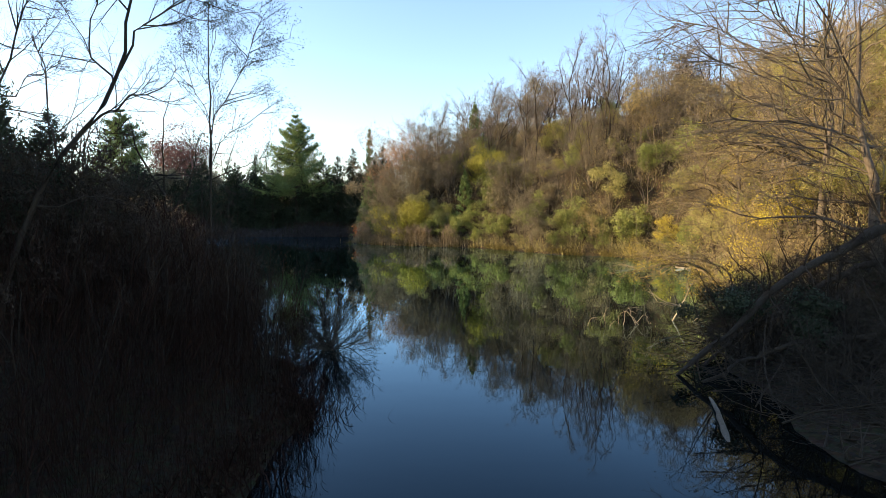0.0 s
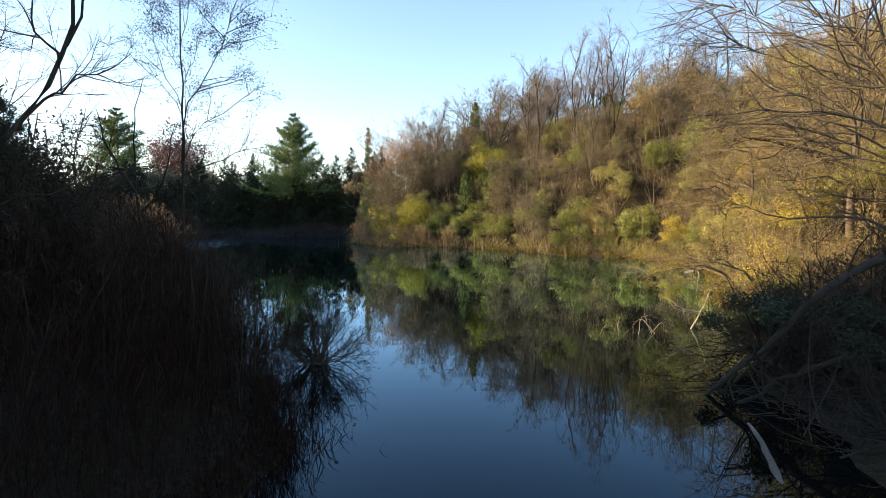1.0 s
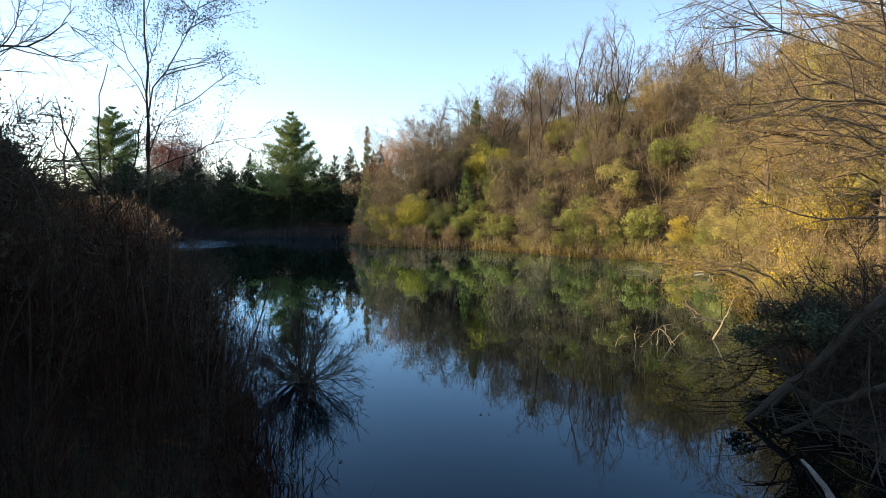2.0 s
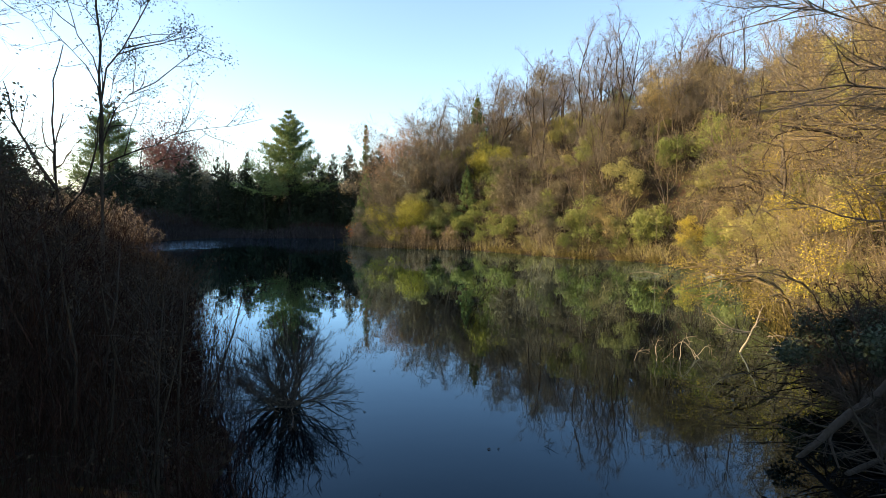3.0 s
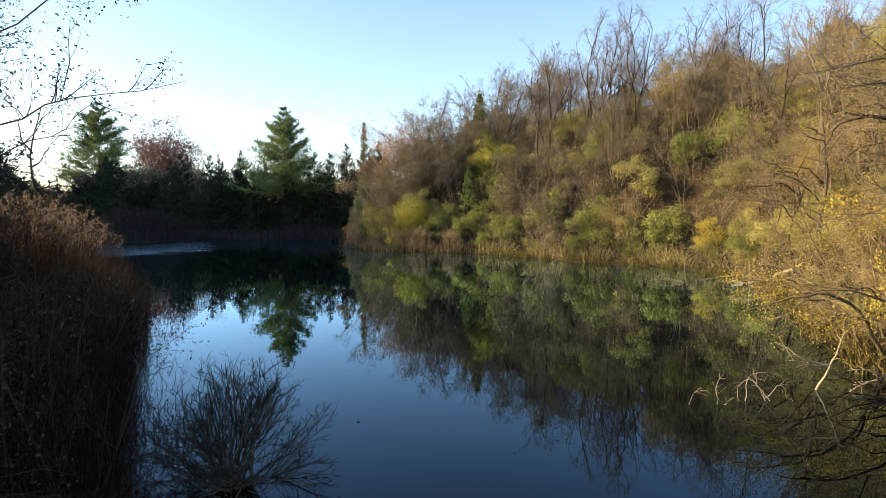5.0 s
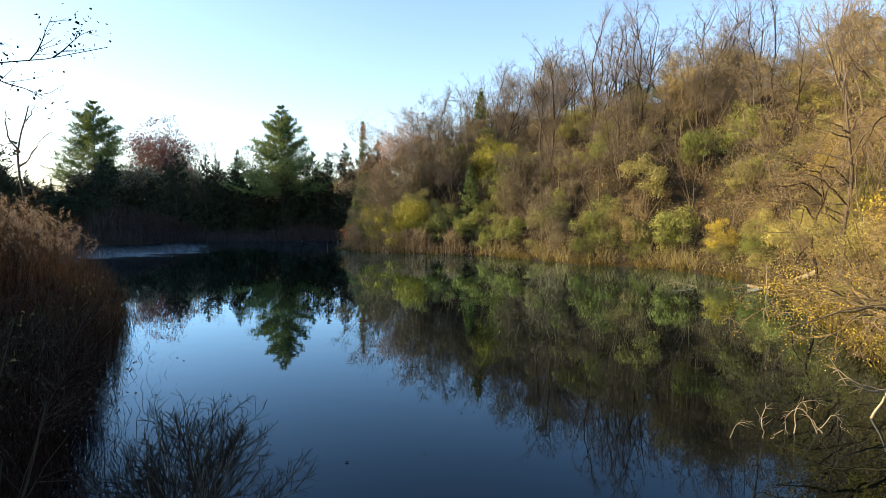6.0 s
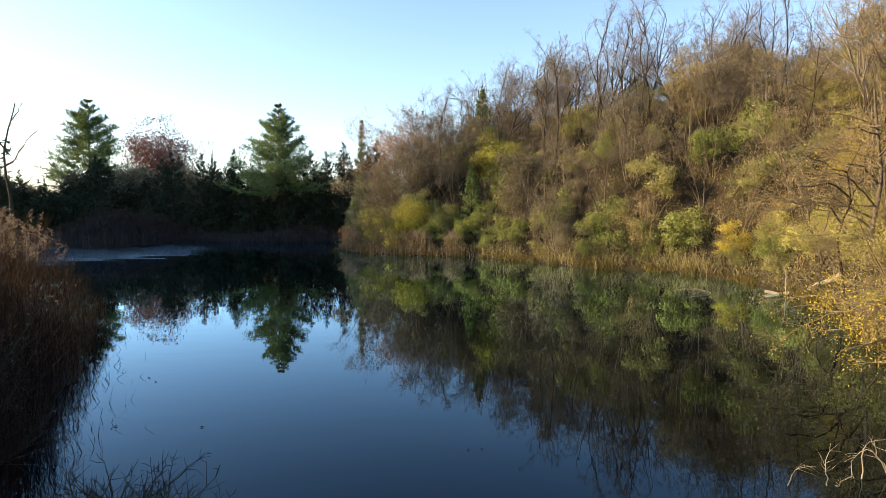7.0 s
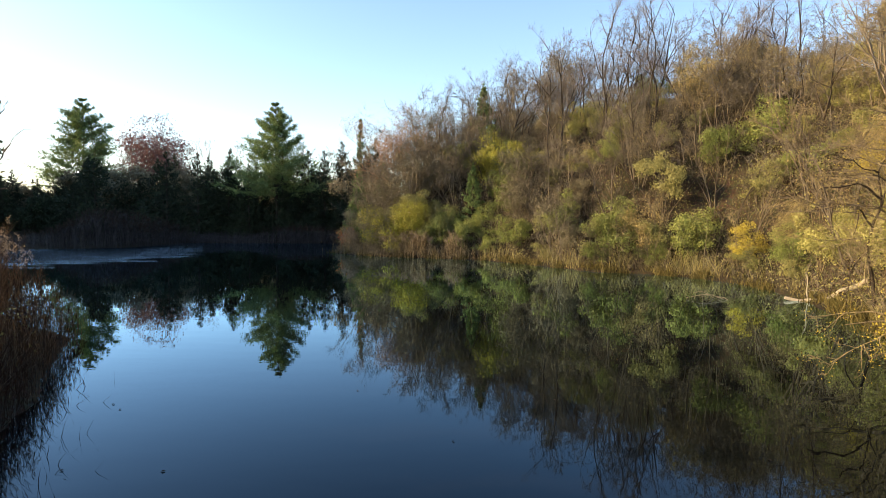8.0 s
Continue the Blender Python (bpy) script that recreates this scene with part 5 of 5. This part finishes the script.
    log("fallen_trunk", "dark fallen trunk leaning on the bank", [(5.3, 12.0, -0.1), (6.8, 12.3, 0.8), (8.4, 12.7, 1.6), (10.2, 13.2, 2.2)], 0.03, 0.08, BARK_DARK, 322, snags=20)
    log("fallen_trunk", "thin dark fallen trunk half in the water", [(5.0, 10.7, -0.1), (6.6, 10.9, 0.5), (8.6, 11.0, 0.9)], 0.03, 0.07, BARK_DARK, 323, snags=12)
    log("pale_log", "pale weathered log half sunk in the shallow water", [(4.75, 9.85, 0.0), (4.52, 9.17, 0.03), (4.29, 8.48, 0.01), (4.06, 7.8, -0.08)], 0.022, 0.06, BARK_GREY, 324)
    log("pale_log", "pale stripped log on the far edge of the bank", [(14.2, 34.4, 0.1), (15.4, 33.6, float(height(15.4, 33.6)) + 0.12), (16.6, 33.0, float(height(16.6, 33.0)) + 0.14)], 0.07, 0.13, DEADWOOD, 325, snags=4)
    dead_branch("bleached dead branch rising out of the water", (7.0, 17.2, -0.1), [([(0, 0, 0), (0.25, 0, 0.5), (0.4, 0, 0.8), (0.6, 0.1, 1.2)], 0.045), ([(0.27, 0, 0.55), (-0.3, 0, 0.75), (-0.7, 0.1, 1.0)], 0.03),
                                                                                 ([(0.3, 0, 0.6), (-0.1, -0.1, 0.6), (-0.5, -0.1, 0.75), (-0.8, -0.1, 1.2)], 0.025)], 331)
    dead_branch("small bleached twigs arching out of the water", (5.7, 16.5, -0.05), [([(0, 0, 0), (-0.15, 0, 0.3), (-0.35, 0, 0.45), (-0.5, 0, 0.3), (-0.55, 0, 0)], 0.016), ([(0.1, 0, 0), (-0.1, 0.1, 0.3), (-0.2, 0.1, 0.55)], 0.018),
                                                                                   ([(-0.05, 0, 0.1), (0.25, 0, 0.35), (0.35, 0, 0.1)], 0.014), ([(-0.4, 0, 0), (-0.3, 0.1, 0.4), (-0.1, 0.1, 0.55), (0.2, 0.1, 0.45)], 0.016)], 332)
    dead_branch("small bleached twigs arching out of the water", (4.75, 16.3, -0.05), [([(0, 0, 0), (-0.05, 0, 0.3), (-0.02, 0, 0.6)], 0.014), ([(-0.55, 0, 0), (-0.45, 0, 0.25), (-0.2, 0, 0.32)], 0.014), ([(0.05, 0, 0), (0.2, 0, 0.15)], 0.012)], 333)
    dead_branch("bleached root claw at the edge of the bank", (8.2, 17.2, 0.0), [([(0.5, 0.2, 0.3), (0, 0, 0.2), (-0.4, 0, 0.1)], 0.06), ([(0.2, 0, 0.25), (-0.2, 0, 0.4), (-0.5, 0.1, 0.35)], 0.03), ([(0.1, 0, 0.2), (-0.3, -0.1, 0.15), (-0.6, -0.1, 0.0)], 0.03)], 334)
    dead_branch("pale tangle of dead twigs lying in the water", (11.0, 34.6, -0.05), [([(0.8, 0, 0), (0, 0, 0.25), (-0.9, 0, 0.1)], 0.03), ([(0.5, 0.2, 0), (-0.2, 0.1, 0.35), (-0.6, 0, 0.3)], 0.025), ([(0.9, -0.2, 0), (0.3, -0.1, 0.2), (-0.5, -0.2, 0.2)], 0.025)], 335)
    dead_branch("dark stick poking out of the water", (1.4, 11.6, -0.05), [([(-0.12, 0, 0), (0.0, 0, 0.06), (0.12, 0, 0.12)], 0.012), ([(0.03, 0, 0.05), (0.06, 0, 0.16)], 0.008)], 336, BARK_DARK)


plant_near_bank()


# ---- small things: litter, floating leaves, waterside weeds ----
def strew():
    r = np.random.default_rng(88)
    n = 9000
    C = np.column_stack([4.5 + 8 * r.random(n * 2), 2 + 30 * r.random(n * 2)])
    d = shore_distance(C[:, 0], C[:, 1])
    C = C[(d > -0.15) & (d < 4.5)][:n]
    z = height(C[:, 0], C[:, 1])
    m = len(C)
    g = Geo()
    P = np.column_stack([C, np.maximum(z, 0.0) + 0.015 + 0.01 * r.random(m)])
    a = r.random(m) * 2 * np.pi
    u = np.column_stack([np.cos(a), np.sin(a), 0.35 * r.normal(size=m)]) * (0.035 + 0.03 * r.random(m))[:, None]
    v = np.column_stack([-np.sin(a), np.cos(a), 0.35 * r.normal(size=m)]) * 0.025
    g.add(np.stack([P - u, P + v, P + u, P - v], 1), np.arange(m * 4).reshape(m, 4))
    tagged(new("leaf_litter", g.mesh("leaf_litter", LEAF_SHADED)), "fallen brown leaves strewn on the bank, darkened for shade", "leaves", kind="stuff")
    g = Geo()
    n = 9000
    C = np.column_stack([7.5 + 11 * r.random(n * 4), 15.5 + 25 * r.random(n * 4)])
    d = shore_distance(C[:, 0], C[:, 1])
    C = C[(d > 0.0) & (d < 4)][:n]
    cards(g, np.column_stack([C, height(C[:, 0], C[:, 1]) + 0.03 + 0.2 * r.random(len(C)) ** 3]), 0.055, 0.035, r=r)
    tagged(new("leaf_litter", g.mesh("leaf_litter", LEAF_BROWN)), "tan fallen leaves strewn on the sunlit bank", "leaves", kind="stuff")
    q = C[np.sin(C[:, 0] * 2.3 + 1.7 * np.sin(C[:, 1] * 1.4)) + 0.5 * r.normal(size=len(C)) > 0.4][:2400]
    grass_bed("dry_grass", "tufts of dry tan grass on the sunlit bank", q, 0.15 + 0.45 * r.random(len(q)), STRAW, 405, 0.012, 0.7)
    # sticks lying on the bank
    g = Geo()
    k = 1200
    C = np.column_stack([5.2 + 5.5 * r.random(k * 4), 7 + 11 * r.random(k * 4)])
    d = shore_distance(C[:, 0], C[:, 1])
    C = C[(d > -0.5) & (d < 3.5)][:k]
    k = len(C)
    S = np.column_stack([C, np.maximum(height(C[:, 0], C[:, 1]), 0) + 0.03])
    D = unit(np.column_stack([r.normal(size=(k, 2)), 0.12 + 0.9 * r.random(k) ** 2]))
    tubes(g, shoots(S, D, 0.4 + 1.9 * r.random(k) ** 2, 5, 0.15, 0.0, r), radii(0.005 + 0.013 * r.random(k) ** 2, 5), 4)
    tagged(new("brushwood", g.mesh("brushwood", BARK_DARK)), "tangle of dark fallen sticks on the bank", "sticks", kind="stuff")
    # waterside weeds and broken stalks along the reed bank
    q = along([(-2.1, 7.6), (-1.9, 9.2), (-2.3, 10.6), (-3.8, 13), (-5.2, 15.8), (-6.3, 19), (-8.5, 22.5), (-10.2, 26)], 60, 0.28, 0.3, r, (0.25, 0))
    grass_bed("water_weeds", "thin dark broken stalks standing in the shallows", q, 0.2 + 0.5 * r.random(len(q)), REED_SHADOWED, 401, 0.012, 0.8, "water weeds")
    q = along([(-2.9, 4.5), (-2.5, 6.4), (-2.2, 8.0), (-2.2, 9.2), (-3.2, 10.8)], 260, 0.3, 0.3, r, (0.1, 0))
    grass_bed("bank_weeds", "low dark withered weeds on the muddy spit", q, 0.12 + 0.4 * r.random(len(q)) ** 2, REED_SHADOWED, 402, 0.02, 0.9, "weeds")
    g = Geo()
    q = along([(-2.7, 5.0), (-2.3, 7.0), (-2.0, 8.8), (-2.4, 10.0)], 900, 0.35, 0.35, r, (-0.2, 0))
    q = q[height(q[:, 0], q[:, 1]) > 0.02]
    cards(g, np.column_stack([q, height(q[:, 0], q[:, 1]) + 0.015 + 0.05 * r.random(len(q)) ** 3]), 0.07, 0.04, r=r)
    tagged(new("leaf_litter", g.mesh("leaf_litter", LEAF_SHADED)), "dark fallen leaves on the muddy spit", "leaves", kind="stuff")
    # floating leaves, gathered off the reed bank and scattered over the pond
    q = np.concatenate([along([(-1.9, 6.8), (-1.7, 9.2), (-2.2, 10.4)], 12, 0.28, 0.4, r), along([(-5.2, 16.5), (-6.2, 19.5), (-7.4, 22.5)], 2, 0.5, 0.5, r, (0.5, 0)),
                        np.column_stack([-2 + 10 * r.random(90), 9 + 36 * r.random(90)])])
    q = q[shore_distance(q[:, 0], q[:, 1]) < 0.0]
    m = len(q)
    a = r.random(m) * 2 * np.pi
    s = 0.015 + 0.025 * r.random(m)
    P = np.column_stack([q, np.full(m, 0.006)])
    u = np.column_stack([np.cos(a), np.sin(a), 0 * a]) * s[:, None]
    v = np.column_stack([-np.sin(a), np.cos(a), 0 * a]) * s[:, None] * 0.6
    lift = np.array([0, 0, 0.012])
    g = Geo()
    g.add(np.stack([P - u, P + v + lift, P + u, P - v + lift], 1), np.arange(m * 4).reshape(m, 4))
    tagged(new("floating_leaves", g.mesh("floating_leaves", PLUME_SHADED)), "small brown leaves floating on the pond", "leaves", kind="stuff")


strew()


# ---- undergrowth on the slope, woods behind the far shore ----
def undergrowth():
    r = np.random.default_rng(99)
    # the brown undergrowth's dark leaf colour stands in for shadow between the shrubs
    for label, mat, n, size, seed in (("low brown undergrowth of dead leaves and stems, darkened for shade", LEAF_SHADED, 44000, 0.12, 1), ("low olive undergrowth on the slope", LEAF_OLIVE, 22000, 0.1, 2), ("dry brambles on the slope", TWIG_GREY, 36000, 0.0, 3),
                                        ("low yellow-green weeds on the sunlit slope", LEAF_SUNNY, 40000, 0.05, 4), ("low green weeds on the sunlit slope", LEAF_GREEN, 22000, 0.05, 5)):
        C = np.column_stack([-11 + 42 * r.random(n * 6), 14 + 60 * r.random(n * 6)])
        d = shore_distance(C[:, 0], C[:, 1])
        patch = wobble(C[:, 0] * 0.9 + seed * 3, C[:, 1] * 0.9 + seed)
        if seed > 3:
            C[:, 0], C[:, 1] = 8.5 + 0.55 * (C[:, 0] + 11), 14 + 0.55 * (C[:, 1] - 14)
            d = shore_distance(C[:, 0], C[:, 1])
        C = C[(d > 0.4) & (d < 15) & (patch + 0.5 * r.normal(size=len(d)) > -0.1) & (C[:, 1] - 0.95 * C[:, 0] > -6)][:n]
        m = len(C)
        up = 1.3 * r.random(m) ** 1.5
        P = np.column_stack([C, height(C[:, 0], C[:, 1]) + up])
        g = Geo()
        if size:
            cards(g, P, size * (0.7 + 0.7 * r.random(m)), size * 0.6, r=r, far=True)
        else:
            P[:, 2] -= up
            slivers(g, P, unit(np.column_stack([0.5 * r.normal(size=(m, 2)), np.ones(m)])), 0.6 + 1.2 * r.random(m), 0.014, r)
        tagged(new("undergrowth", g.mesh("undergrowth", mat)), label, "undergrowth", kind="stuff")
    n = 26000
    x = -95 + 88 * r.random(n)
    y = 97 + 8 * r.random(n)
    top = 5.0 + 1.6 * np.sin(x * 0.9) + 1.2 * np.sin(x * 2.3 + 1) + 1.0 * np.sin(x * 0.23)
    P = np.column_stack([x, y, 0.8 + top * r.random(n)])
    g = Geo()
    cards(g, P, 0.6, 0.45, r=r, far=True)
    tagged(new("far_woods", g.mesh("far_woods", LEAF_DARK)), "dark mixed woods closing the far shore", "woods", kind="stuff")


undergrowth()
